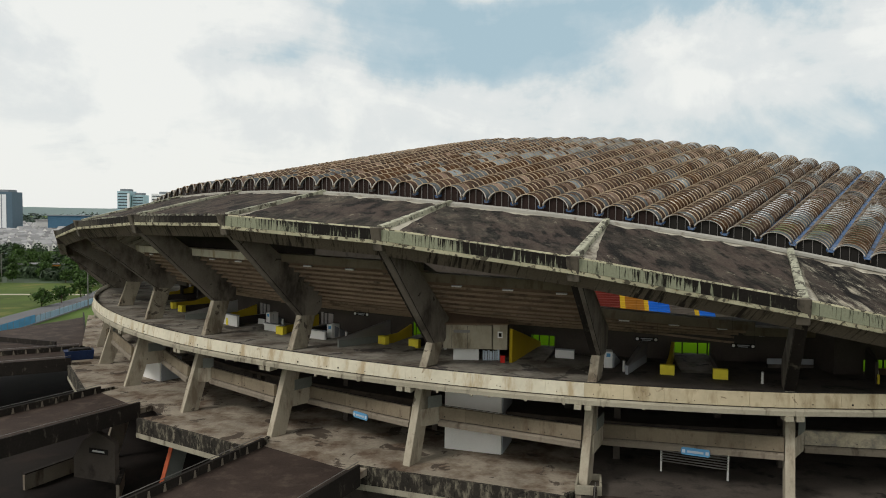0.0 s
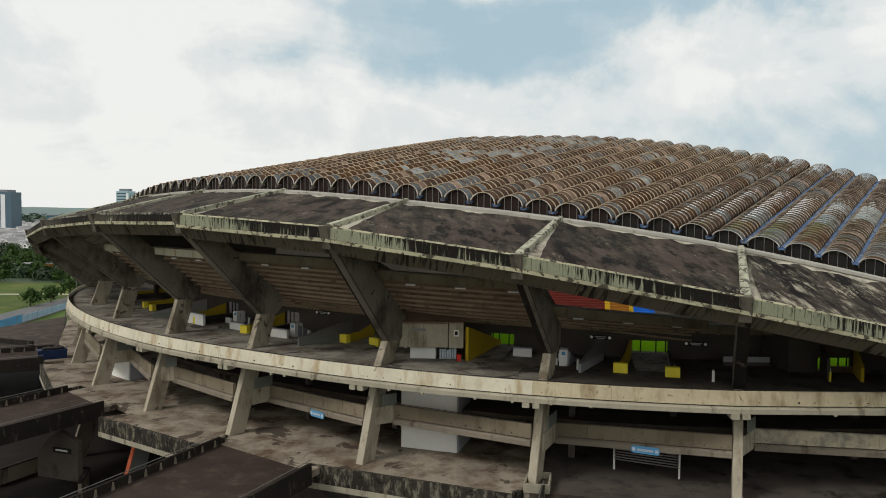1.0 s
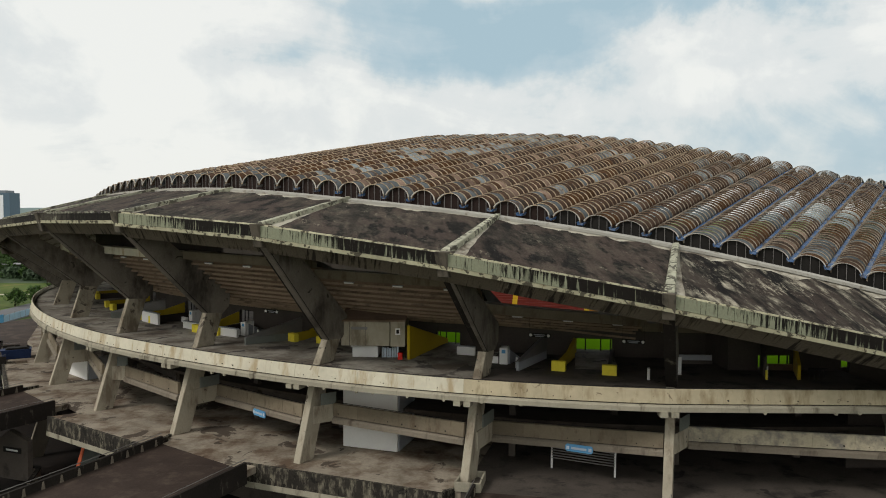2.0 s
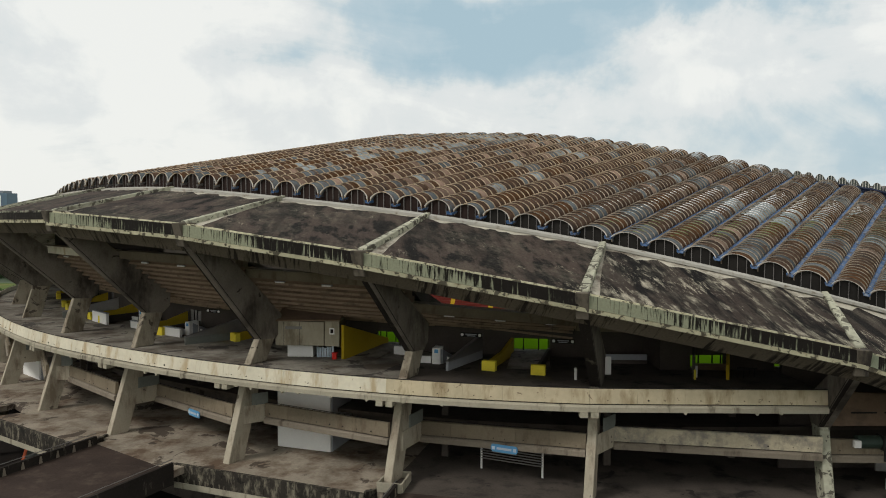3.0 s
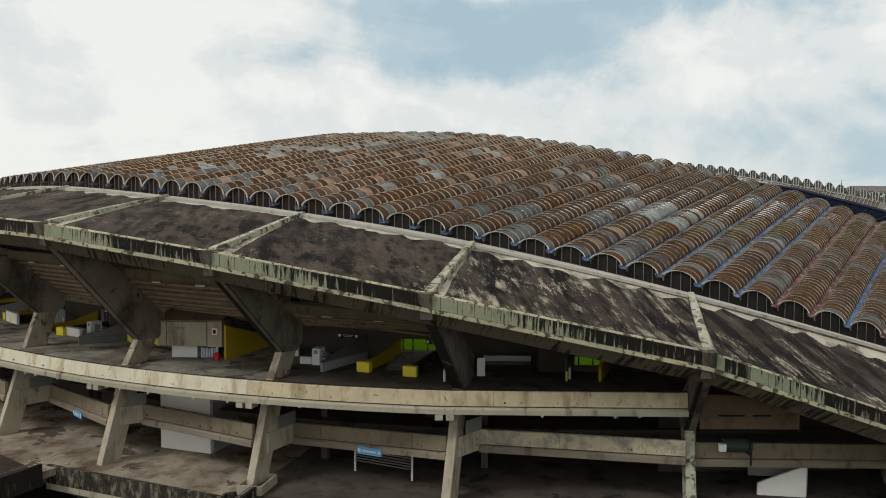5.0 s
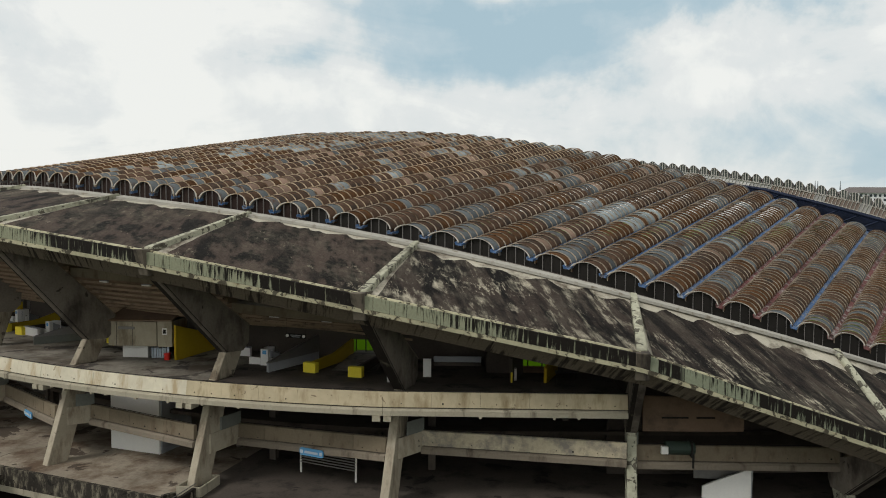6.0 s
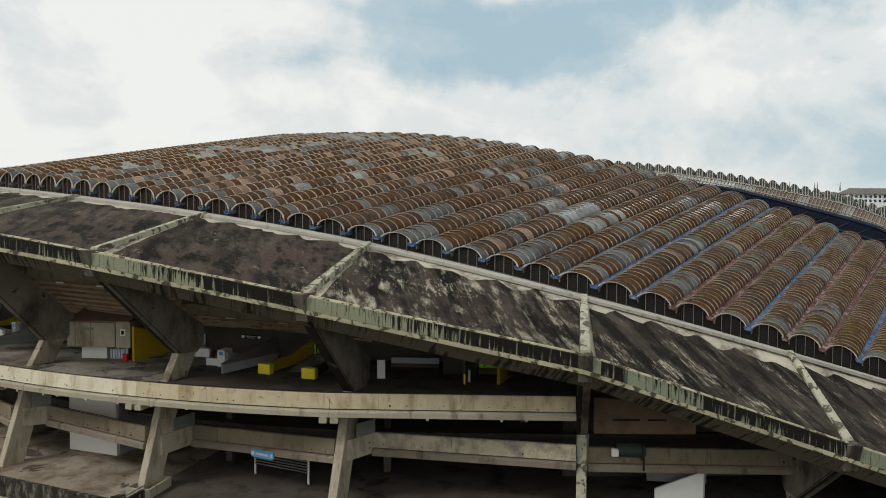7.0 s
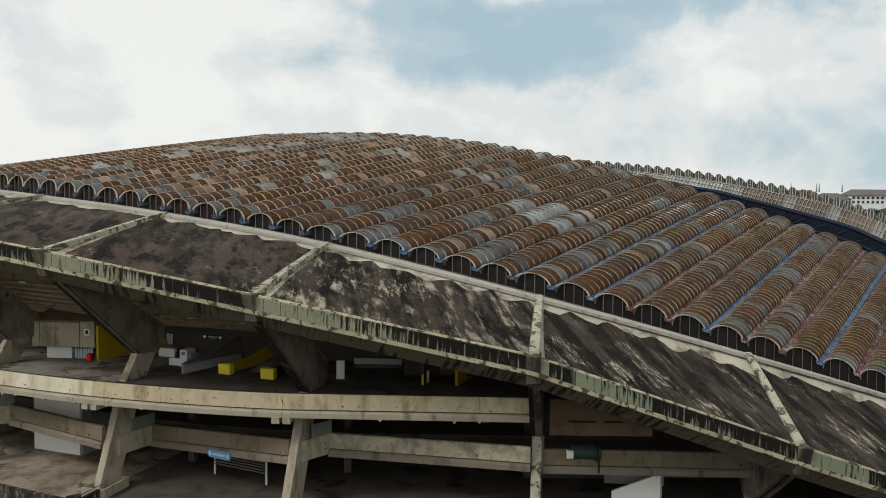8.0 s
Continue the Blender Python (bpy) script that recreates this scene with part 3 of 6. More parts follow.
# ---- panelled beams ----
def panel_beam(name, label, points, z_top, tall, flange_tall, count, mat_main, mat_flange, lean=0.15, rail=True, holes=True, group="edge beams"):
    """A precast beam along points (plan places and inward normals): upper panels, flange under them and a thin rail."""
    b = thing(name, label, "beam", group)

    def place(f):
        x = f * (len(points) - 1)
        i = min(int(x), len(points) - 2)
        (p, d), (q, e) = points[i], points[i + 1]
        return p.lerp(q, x - i), d.lerp(e, x - i).normalized()

    def section(f, prof):
        p, d = place(f)
        zt = z_top(f) if callable(z_top) else z_top
        return [Vector((p.x, p.y, 0)) + d * u + ZUP * (zt + z) for u, z in prof]

    gap = 0.002 / count
    for i in range(count):
        f0, f1 = i / count + gap, (i + 1) / count - gap
        fs = [f0 + (f1 - f0) * j / 3 for j in range(4)]
        wob = random.uniform(-0.012, 0.012)
        prof = [(-0.22 + wob, -tall), (0.12, -tall), (0.12, -0.03), (0.09, 0), (-0.22 + lean + 0.04 + wob, 0), (-0.22 + lean + wob, -0.04)]
        pan = part("panel", sweep([section(f, prof) for f in fs]), mat_main, b)
        if holes:
            for hf in (0.3, 0.75):
                if random.random() < 0.5:
                    p, d = place(f0 + (f1 - f0) * (hf + random.uniform(-0.08, 0.08)))
                    zt = z_top(f0) if callable(z_top) else z_top
                    c = Vector((p.x, p.y, zt - tall + 0.26)) + d * -0.2
                    w = Vector((d.y, -d.x, 0))
                    bm = bmesh.new()
                    k = 0.03 if random.random() < 0.8 else 0.055
                    hexa(bm, [c + w * sx * k + d * sy * 0.05 + ZUP * sz * k for sz in (-1, 1) for sx, sy in ((-1, -1), (1, -1), (1, 1), (-1, 1))])
                    part("drain_hole", bm, BLACK, pan)
    fs = [i / 8 for i in range(9)]
    t2 = tall + 0.1
    part("flange", sweep([section(f, [(-0.36, -t2 - flange_tall), (0.3, -t2 - flange_tall), (0.3, -t2), (-0.2, -t2), (-0.36, -t2 - 0.15)]) for f in fs]), mat_flange, b)
    part("shadow_gap", sweep([section(f, [(-0.05, -t2), (0.1, -t2), (0.1, -tall), (-0.05, -tall)]) for f in fs]), DARKCON, b)
    if rail:
        part("rail", sweep([section(f, [(0.0, 0.06), (0.04, 0.06), (0.04, 0.1), (0.0, 0.1)]) for f in fs]), BLACK, b)
    return b


for k in range(K0, 5):
    pts = [(spline(FOOT, k + i / 6), inward(FOOT, k + i / 6)) for i in range(7)]
    if k == 4:
        pts = [(FOOT[4].lerp(FOOT[5] - Vector((0.5, 0, 0)), i / 2), Vector((0, 1, 0))) for i in range(3)]
    b = panel_beam("edge_beam", "weathered tan concrete edge beam with panel joints", pts, 8.66, 1.06, 0.5, 5, TANPANEL if k < 3 else STAINPANEL, PALE)
    p, d = pts[0]
    w = Vector((d.y, -d.x, 0))
    for off in (-0.45, 0.35):
        bm = bmesh.new()
        c = Vector((p.x, p.y, 0)) + w * off
        hexa(bm, [c + w * sx * 0.28 + d * u + ZUP * z for z in (6.6, 6.99) for sx, u in ((-1, -0.46), (1, -0.46), (1, 0.5), (-1, 0.5))])
        part("bracket", bm, PALE, b)
    for n in range(1, 10):
        x = n / 10 * (len(pts) - 1)
        i = min(int(x), len(pts) - 2)
        p, d = pts[i][0].lerp(pts[i + 1][0], x - i), pts[i][1]
        w = Vector((d.y, -d.x, 0))
        if random.random() > 0.35:
            continue
        drop = random.uniform(0.05, 0.2)
        bm = bmesh.new()
        hexa(bm, [Vector((p.x, p.y, 0)) + w * sx * k2 + d * u + ZUP * z for z, k2 in ((6.99 - drop, 0.06), (7.01, 0.13)) for sx, u in ((-1, -0.4), (1, -0.4), (1, -0.15), (-1, -0.15))])
        part("drip_lug", bm, PALE, b)

MID = {  # bay: left end (distance in from the foot), height; right end
    -4: (1.5, 4.5, 1.2, 4.7), -3: (4.5, 4.1, 1.2, 4.8), -2: (2.0, 4.55, 1.2, 4.75), -1: (4.8, 4.1, 1.2, 4.8), 0: (3.0, 4.7, 1.2, 4.85), 1: (5.0, 4.15, 1.4, 4.8),
    2: (3.6, 4.65, 1.2, 4.85), 3: (5.2, 4.1, 1.5, 4.85), 4: (4.3, 4.8, 1.0, 4.85), 5: (2.0, 4.45, 1.4, 4.3), 6: (2.0, 4.3, 1.4, 4.2)}
for k, (ul, zl, ur, zr) in MID.items():
    pl, pr = at_rib(k, RIBS[k][6] + ul, 1.3 if k in (0, 2, 4) else 0.4, 0), at_rib(k + 1, RIBS[k + 1][6] + ur, -0.4, 0)
    d = (pr - pl).normalized()
    nrm = Vector((-d.y, d.x, 0))
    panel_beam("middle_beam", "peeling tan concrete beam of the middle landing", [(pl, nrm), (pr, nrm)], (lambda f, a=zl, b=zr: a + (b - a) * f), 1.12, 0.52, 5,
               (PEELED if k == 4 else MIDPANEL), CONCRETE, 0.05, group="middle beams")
    q0, q1 = at_rib(k, RIBS[k][6] + 1.8, 0.36, 0), pl
    wd = Vector((0.14, 0.06, 0))
    q2 = q0.lerp(q1, 0.35)
    cheek = thing("landing_cheek", "tan concrete return beam with a grey cheek wall", "wall", "landing cheeks")
    for nm, p0, p1, z0, z1, mt in (("return_beam", q0, q1, zl - 1.6, zl - 0.05, TANCOL), ("cheek", q2, q1, zl - 0.04, zl + 1.0, GREENGREY)):
        bm = bmesh.new()
        hexa(bm, [v + ZUP * z for z in (z0, z1) for v in (p0, p0 + wd, p1 + wd, p1)])
        part(nm, bm, mt, cheek)

# ---- balconies and bridges of the lower deck ----
BALCONY = {-2: ((-53.1, 100.8), (-42.9, 85.4)), 0: ((-32.5, 75.4), (-17.9, 66.0)), 2: ((-7.8, 62.0), (9.2, 55.7)), 4: ((27.5, 50.6), (43.5, 50.4))}
for k, ((x0, y0), (x1, y1)) in BALCONY.items():
    b = thing("balcony", "concrete balcony with a black weathered edge", "balcony", "balconies")
    o0, o1 = Vector((x0, y0, 0)), Vector((x1, y1, 0))
    i0, i1 = FOOT[k] + way_in(k) * 0.3 + Vector((0, 0, 0)), FOOT[k + 1] + way_in(k + 1) * 0.3
    bm = bmesh.new()
    hexa(bm, [v + ZUP * z for z in (-0.5, 0.004) for v in (o0, o1, i1, i0)])
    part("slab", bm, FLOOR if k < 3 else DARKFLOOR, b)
    d = (o1 - o0).normalized()
    nrm = Vector((-d.y, d.x, 0))
    n = 6
    for i in range(n):
        a, c = o0.lerp(o1, i / n + 0.001), o0.lerp(o1, (i + 1) / n - 0.001)
        bm = bmesh.new()
        hexa(bm, [v + ZUP * z for z in (-1.45, 0.1) for v in (a - nrm * 0.25, c - nrm * 0.25, c + nrm * 0.05, a + nrm * 0.05)])
        part("edge_panel", bm, MOSSEDGE, b)
    bm = bmesh.new()
    hexa(bm, [v + ZUP * z for z in (-1.95, -1.46) for v in (o0 - nrm * 0.3, o1 - nrm * 0.3, o1 + nrm * 0.5, o0 + nrm * 0.5)])
    part("flange", bm, PALE, b)
    for a, c in ((o1, i1),):
        e = (c - a).normalized()
        w = Vector((e.y, -e.x, 0))
        c = a + e * 3.4
        bm = bmesh.new()
        hexa(bm, [v + ZUP * z for z in (-1.0, 0.22) for v in (a - w * 0.14, c - w * 0.14, c + w * 0.14, a + w * 0.14)])
        part("end_panel", bm, MOSSEDGE, b)

BRIDGE = {  # bay: left root, right root, way out
    -3: ((-57.5, 112.0), (-53.8, 102.5), (-0.90, -0.43)), -1: ((-41.6, 86.0), (-34.0, 79.2), (-0.50, -0.87)),
    1: ((-17.2, 67.0), (-7.4, 60.2), (-0.42, -0.91)), 3: ((11.6, 56.2), (26.0, 53.6), (-0.22, -0.97))}
for k, (l0, r0, out) in BRIDGE.items():
    b = thing("bridge", "dark asphalt access bridge with black parapets", "bridge", "bridges")
    l0, r0, out = Vector((*l0, 0)), Vector((*r0, 0)), Vector((*out, 0))
    L = 46
    drop = -0.6
    bm = bmesh.new()
    hexa(bm, [l0 + ZUP * -0.7, r0 + ZUP * -0.7, r0 + out * L + ZUP * (drop - 0.7), l0 + out * L + ZUP * (drop - 0.7),
              l0 + ZUP * 0.008, r0 + ZUP * 0.008, r0 + out * L + ZUP * drop, l0 + out * L + ZUP * drop])
    part("deck", bm, BRIDGEDECK, b)
    bm = bmesh.new()
    hexa(bm, [v + ZUP * z for z in (-0.6, 0.002) for v in (l0, r0, r0 - out * 5.0, l0 - out * 5.0)])
    part("apron", bm, FLOOR if k < 3 else DARKFLOOR, b)
    w = Vector((out.y, -out.x, 0))
    for side, root in ((1, l0), (-1, r0)):
        bm = bmesh.new()
        e = root + out * L + ZUP * drop
        hexa(bm, [v + w * x + ZUP * z for z in (-1.1, 0.75) for v, x in ((root, -0.13), (e, -0.13), (e, 0.13), (root, 0.13))])
        pp = part("parapet", bm, BLACK_MOSS_SHADE, b)
        bm = bmesh.new()
        hexa(bm, [v + w * x + ZUP * z for z in (0.98, 1.03) for v, x in ((root, -0.03), (e, -0.03), (e, 0.03), (root, 0.03))])
        part("handrail", bm, STEEL, pp)
        for i in range(int(L / 1.6)):
            c = root + out * (0.8 + i * 1.6) + ZUP * (drop * i * 1.6 / L) + w * (0.15 * (-side if side > 0 else -side))
            bm = bmesh.new()
            hexa(bm, [c + out * x + w * y + ZUP * z for z, k2 in ((-0.0, 1.0), (0.62, 0.35)) for x, y in ((-0.16 * k2, -0.03), (0.16 * k2, -0.03), (0.16 * k2, 0.03), (-0.16 * k2, 0.03))])
            part("stiffener", bm, CONCRETE, pp)

# ---- concrete frames: raking column, post and outward fin ----
for k in range(K0, K1 + 1):
    f = thing("raking_pier", "raking tan concrete pier with an outward leaning grey fin", "pier", "raking piers")
    uf, zl = RIBS[k][6], lip(k)
    zb = 10.2 - max(0.0, 18.7 - zl) * 0.76 + {1: 1.3, 0: 1.7, -1: 1.9, -2: 1.4, -3: 0.8}.get(k, 0.0)
    ztop = 8.2 if zl > 13 else zb + 0.6

    def raked(z, front):
        return uf + 0.31 * z + (0 if front else 1.85)

    bm = bmesh.new()
    hexa(bm, [at_rib(k, u, w, z) for z in (-0.55, ztop) for u, w in
              ((raked(z, 1), -0.36), (raked(z, 1), 0.36), (raked(z, 0), 0.36), (raked(z, 0), -0.36))])
    bmesh.ops.bevel(bm, geom=bm.edges[:], offset=0.04, segments=1, affect="EDGES")
    part("column", bm, TANCOL if k < 5 else KERB, f)
    bm = bmesh.new()
    hexa(bm, [at_rib(k, u, w, z) for z in (-8.7, -0.56) for u, w in ((raked(z, 1), -0.36), (raked(z, 1), 0.36), (raked(z, 0), 0.36), (raked(z, 0), -0.36))])
    low = part("lower_column", bm, GREENGREY if k == 0 else CONCRETE, f)
    bm = bmesh.new()
    hexa(bm, [at_rib(k, u, w, z) for z in (-8.6, -0.7) for u, w in ((raked(z, 1) - 0.05, -0.37), (raked(z, 1) - 0.05, 0.37), (raked(z, 1) + 0.03, 0.37), (raked(z, 1) + 0.03, -0.37))])
    part("front_edge", bm, RUSTRED if k == 0 else CONCRETE, low)
    if zb > 9.5:
        bm = bmesh.new()
        hexa(bm, [at_rib(k, u, w, z) for z, us, hw in ((8.15, (uf + 2.6, uf + 4.6), 0.4), (zb + 0.1, (uf + 3.8, uf + 5.8), 0.36)) for u, w in
                  ((us[0], -hw), (us[0], hw), (us[1], hw), (us[1], -hw))])
        bmesh.ops.bevel(bm, geom=bm.edges[:], offset=0.05, segments=1, affect="EDGES")
        part("post", bm, POSTCON, f)
    bm = bmesh.new()
    uz = uf + 3.75 if zb > 9.5 else (uf + 2.7 if zl > 13 else raked(zb, 1) - 0.1)
    back_u = uz + 2.9 if zl > 13 else uz + 2.6
    prof = [(uz, zb), (uz + 2.0, zb - 0.15), (back_u - 0.2, zb + 0.5), (back_u - 0.1, zb + 1.9), (4.0, zl - 2.3), (3.6, zl - 0.3), (-0.3, zl - 0.55), (-0.3, zl - 1.15)]
    vs = [[bm.verts.new(at_rib(k, u, w, z)) for u, z in prof] for w in (-0.4, 0.4)]
    bm.faces.new(vs[0]), bm.faces.new(vs[1])
    for i in range(len(prof)):
        j = (i + 1) % len(prof)
        bm.faces.new((vs[0][i], vs[0][j], vs[1][j], vs[1][i]))
    fin = part("fin", bm, FINGREY, f)
    if k >= 2:
        # a black skin on the outer face: its shade put into the colour
        hw = {2: -0.2, 3: 0.1, 4: 0.402}.get(k, -0.1)
        bm = bmesh.new()
        lo_, hi_ = (uz - 0.004, zb), (-0.304, zl - 1.15)
        hexa(bm, [at_rib(k, u + e, w, z) for u, z in (lo_, hi_) for w, e in ((-0.402, 0), (hw, 0), (hw, 0.05), (-0.402, 0.05))])
        part("front_face", bm, BLACK_MOSS_SHADE, fin)
    # drip groove: a thin raised strip along each front arris
    for w in (-0.41, 0.41):
        bm = bmesh.new()
        a, c = at_rib(k, uz + 0.12, w, zb), at_rib(k, -0.15, w, zl - 1.1)
        dd = way_in(k) * 0.07
        sd = Vector((way_in(k).y, -way_in(k).x, 0)) * 0.02
        hexa(bm, [a - sd, a + sd, c + sd, c - sd, a - sd + dd, a + sd + dd, c + sd + dd, c - sd + dd])
        part("drip_strip", bm, BLACK, f)
    # added pale strip along the fin's inner edge: its lit edge put into colour
    sd = Vector((way_in(k).y, -way_in(k).x, 0))
    a, c = at_rib(k, back_u - 0.1, 0.4, zb + 1.9), at_rib(k, 4.0, 0.4, zl - 2.3)
    bm = bmesh.new()
    hexa(bm, [v + sd * x + ZUP * z for v in (a, c) for x, z in ((-0.01, -0.05), (0.05, -0.05), (0.05, 0.05), (-0.01, 0.05))])
    part("back_arris", bm, CONCRETE, f)
    ue, ze = RIBS[k][4], RIBS[k][5]
    bm = bmesh.new()
    hexa(bm, [at_rib(k, u, w, z) for dz in (-0.75, 0.3) for u, w, z in
              ((0.15, -0.36, zl + dz), (0.15, 0.36, zl + dz), (ue - 0.1, 0.26, ze + dz), (ue - 0.1, -0.26, ze + dz))])
    bmesh.ops.bevel(bm, geom=bm.edges[:], offset=0.05, segments=2, affect="EDGES")
    part("roof_kerb", bm, KERB, f)
    bm = bmesh.new()
    hexa(bm, [at_rib(k, u, w, z) for z, us in ((zl - 1.75, (-0.2, 1.6)), (zl + 0.17, (-0.74, 1.0))) for u, w in ((us[0], -0.46), (us[0], 0.46), (us[1], 0.46), (us[1], -0.46))])
    bmesh.ops.bevel(bm, geom=bm.edges[:], offset=0.05, segments=1, affect="EDGES")
    part("nose", bm, NOSE, f)


# ---- canopy bays ----
def skin(rows, uvs, mat, name, parent, label="", runs=None):
    """An open sheet with metres as texture coordinates, and how far along the bay it has run."""
    bm = bmesh.new()
    layer = bm.loops.layers.uv.new("UVMap")
    second = bm.loops.layers.uv.new("Run") if runs else None
    vs = [[bm.verts.new(p) for p in r] for r in rows]
    for i in range(len(rows) - 1):
        for j in range(len(rows[0]) - 1):
            f = bm.faces.new((vs[i][j], vs[i][j + 1], vs[i + 1][j + 1], vs[i + 1][j]))
            for loop, (a, b) in zip(f.loops, ((i, j), (i, j + 1), (i + 1, j + 1), (i + 1, j))):
                loop[layer].uv = uvs[a][b]
                if second:
                    loop[second].uv = runs[a][b]
    return part(name, bm, mat, parent, label)


def solid_skin(rows, uvs, mat, name, parent, thick, label="", runs=None):
    ob = skin(rows, uvs, mat, name, parent, label, runs)
    m = ob.modifiers.new("thickness", "SOLIDIFY")
    m.thickness, m.offset = thick, -1
    return ob


TERRACE_R, TERRACE_Z = (1.0, 3.0, 6.3, 9.0, 12.0, 14.5), (17.9, 16.4, 13.7, 12.6, 11.7, 11.1)
TOP = {-3: (12.7, 13.8), -2: (16.2, 16.5), -1: (17.5, 17.8), 0: (17.8, 17.7), 1: (17.8, 17.5), 2: (16.6, 16.2), 3: (13.9, 12.7), 4: (11.9, 11.2)}


def terrace_r(z):
    return float(np.interp(-z, [-a for a in TERRACE_Z], TERRACE_R))


for k in range(K0, K1):
    c = thing("canopy", "sloping canopy with dark streaked membrane and mossy fascia", "canopy", "canopy bays")
    a, b = k, k + 1
    N = 40
    rows = []
    for i in range(N + 1):
        fr = i / N
        out = at_rib(a, 0, 0, lip(a)).lerp(at_rib(b, 0, 0, lip(b)), fr)
        inn = spline(EAVE, k + fr)
        d = (inn - out)
        d.z = 0
        d.normalize()
        rows.append((out, inn, d))
    long = (rows[-1][0] - rows[0][0]).length
    coarse = rows[::5]
    fall_side = (lip(a) - lip(b)) / long
    fall_out = max(0.1, (rows[N // 2][1].z - rows[N // 2][0].z) / (rows[N // 2][1] - rows[N // 2][0]).length)
    drift = fall_side / fall_out
    part("slab", sweep([(o - ZUP * 0.07, i - ZUP * 0.07, i - ZUP * 0.45, o + d * 0.9 - ZUP * 0.45) for o, i, d in coarse]), PALEROOF, c)
    # membrane with a torn, scalloped upper edge
    top_rows, top_uv = [], []
    corner = {1: 1.3, 2: 1.3, 3: 1.2, 4: 0.7}.get(k, 0.35)

    def canopy_at(f):
        o = at_rib(a, 0, 0, lip(a)).lerp(at_rib(b, 0, 0, lip(b)), f)
        return o, spline(EAVE, k + f)

    for n in range(N + 1):
        fr = n / N
        deep = (rows[n][1] - rows[n][0]).length
        bite = noise.noise(Vector((fr * long * 0.5, k * 3.7, 0))) + 0.6 * noise.noise(Vector((fr * long * 1.3, k * 5.1, 2)))
        tear = 1.05 + 0.55 * abs(math.sin(fr * long * 0.9 + k * 2.1)) + 0.55 * bite + (0.9 if k >= 5 else 0.0) * fr * fr
        edge_in = min(max(0.75, tear), 2.1 + (1.0 if k >= 5 else 0) * fr)
        q0 = 0.02 / deep
        line, line_uv = [], []
        for j in range(11):
            q = q0 + (1 - edge_in / deep - q0) * j / 10
            f2 = 0.022 + fr * 0.956 + (1 - fr) * (1 - q) ** 1.5 * corner * (1 + 0.25 * noise.noise(Vector((q * 9, k, 4)))) / long
            o, i = canopy_at(min(f2, 1.0))
            line.append(o.lerp(i, q) + ZUP * (0.075 + 0.03 * noise.noise(Vector((fr * 14, q * 6, k)))))
            line_uv.append((k * 31.7 + f2 * long + drift * q * deep, k * 7.3 + q * deep))
        top_rows.append(line)
        top_uv.append(line_uv)
    solid_skin(top_rows, top_uv, MEMBRANE if k < 4 else (BLEACHED if k == 4 else SPARSESHEET), "membrane", c, 0.025)
    if k > 0:
        part("coping", sweep([(o - d * 0.19 + ZUP * 0.035, o - d * 0.17 + ZUP * 0.15, o + d * 0.02 + ZUP * 0.15, o + d * 0.05 + ZUP * 0.02) for o, i, d in coarse]), LEDGE, c)
    vrow = [0.03, -0.28, -0.56, -0.84] if k > 0 else [0.03, -0.2, -0.4, -0.62]
    solid_skin([[o - d * 0.15 + ZUP * z for z in vrow] for o, i, d in rows], [[(k * 17.3 + n / N * long, z) for z in vrow] for n in range(N + 1)], OLDFASCIA if k <= 0 else (FASCIA if k < 5 else ENDFASCIA), "fascia", c, 0.3,
               runs=[[(n / N, z) for z in vrow] for n in range(N + 1)])
    under = vrow[-1]
    if k <= 0:
        stub_me = None
        for n in range(int(long / 0.62)):
            fr = (n + 0.5) * 0.62 / long
            if random.random() < (0.85 if k < 2 else 0.35):
                o = at_rib(a, 0, 0, lip(a)).lerp(at_rib(b, 0, 0, lip(b)), fr)
                if stub_me is None:
                    bm = bmesh.new()
                    hexa(bm, [Vector((x, y, z)) for z in (0.0, 0.24) for x, y in ((-0.1, -0.12), (0.1, -0.12), (0.1, 0.12), (-0.1, 0.12))])
                    stub = part("edge_stub", bm, KERB, c)
                    stub_me = stub.data
                else:
                    stub = new("edge_stub", stub_me)
                    stub.parent = c
                stub.matrix_basis = Matrix.Translation(o + rows[0][2] * 0.12 + ZUP * 0.02) @ Matrix.Rotation(math.atan2(rows[-1][0].y - rows[0][0].y, rows[-1][0].x - rows[0][0].x), 4, "Z") @ Matrix.Diagonal((random.uniform(0.6, 1.5), 1, random.uniform(0.5, 1.05), 1))
    part("ledge", sweep([(o - d * 0.5 + ZUP * (under - 0.02), o + d * 0.3 + ZUP * (under + 0.02), o + d * 0.3 + ZUP * (under - 0.3), o - d * 0.46 + ZUP * (under - 0.3)) for o, i, d in coarse]), LEDGE, c)
    srow = [0, 0.5, 1.0]
    solid_skin([[o + d * (-0.15 + 0.9 * q) + ZUP * (under - 0.25 - 1.0 * q) for q in srow] for o, i, d in rows], [[(k * 11.9 + n / N * long + 0.6 * q, q * 1.6) for q in srow] for n in range(N + 1)],
               LOWFASCIA, "soffit_panel", c, 0.12)
    part("flashing", sweep([(i - d * 0.6 + ZUP * 0.03, i + d * 0.3 + ZUP * 0.16, i + d * 0.3 - ZUP * 0.2, i - d * 0.6 - ZUP * 0.2) for o, i, d in coarse]), FLASH, c)
    part("shelf", sweep([(i + d * 0.31 + ZUP * 0.1, i + d * 2.2 + ZUP * 0.1, i + d * 2.2 - ZUP * 0.2, i + d * 0.31 - ZUP * 0.2) for o, i, d in coarse]), DARKCON, c)
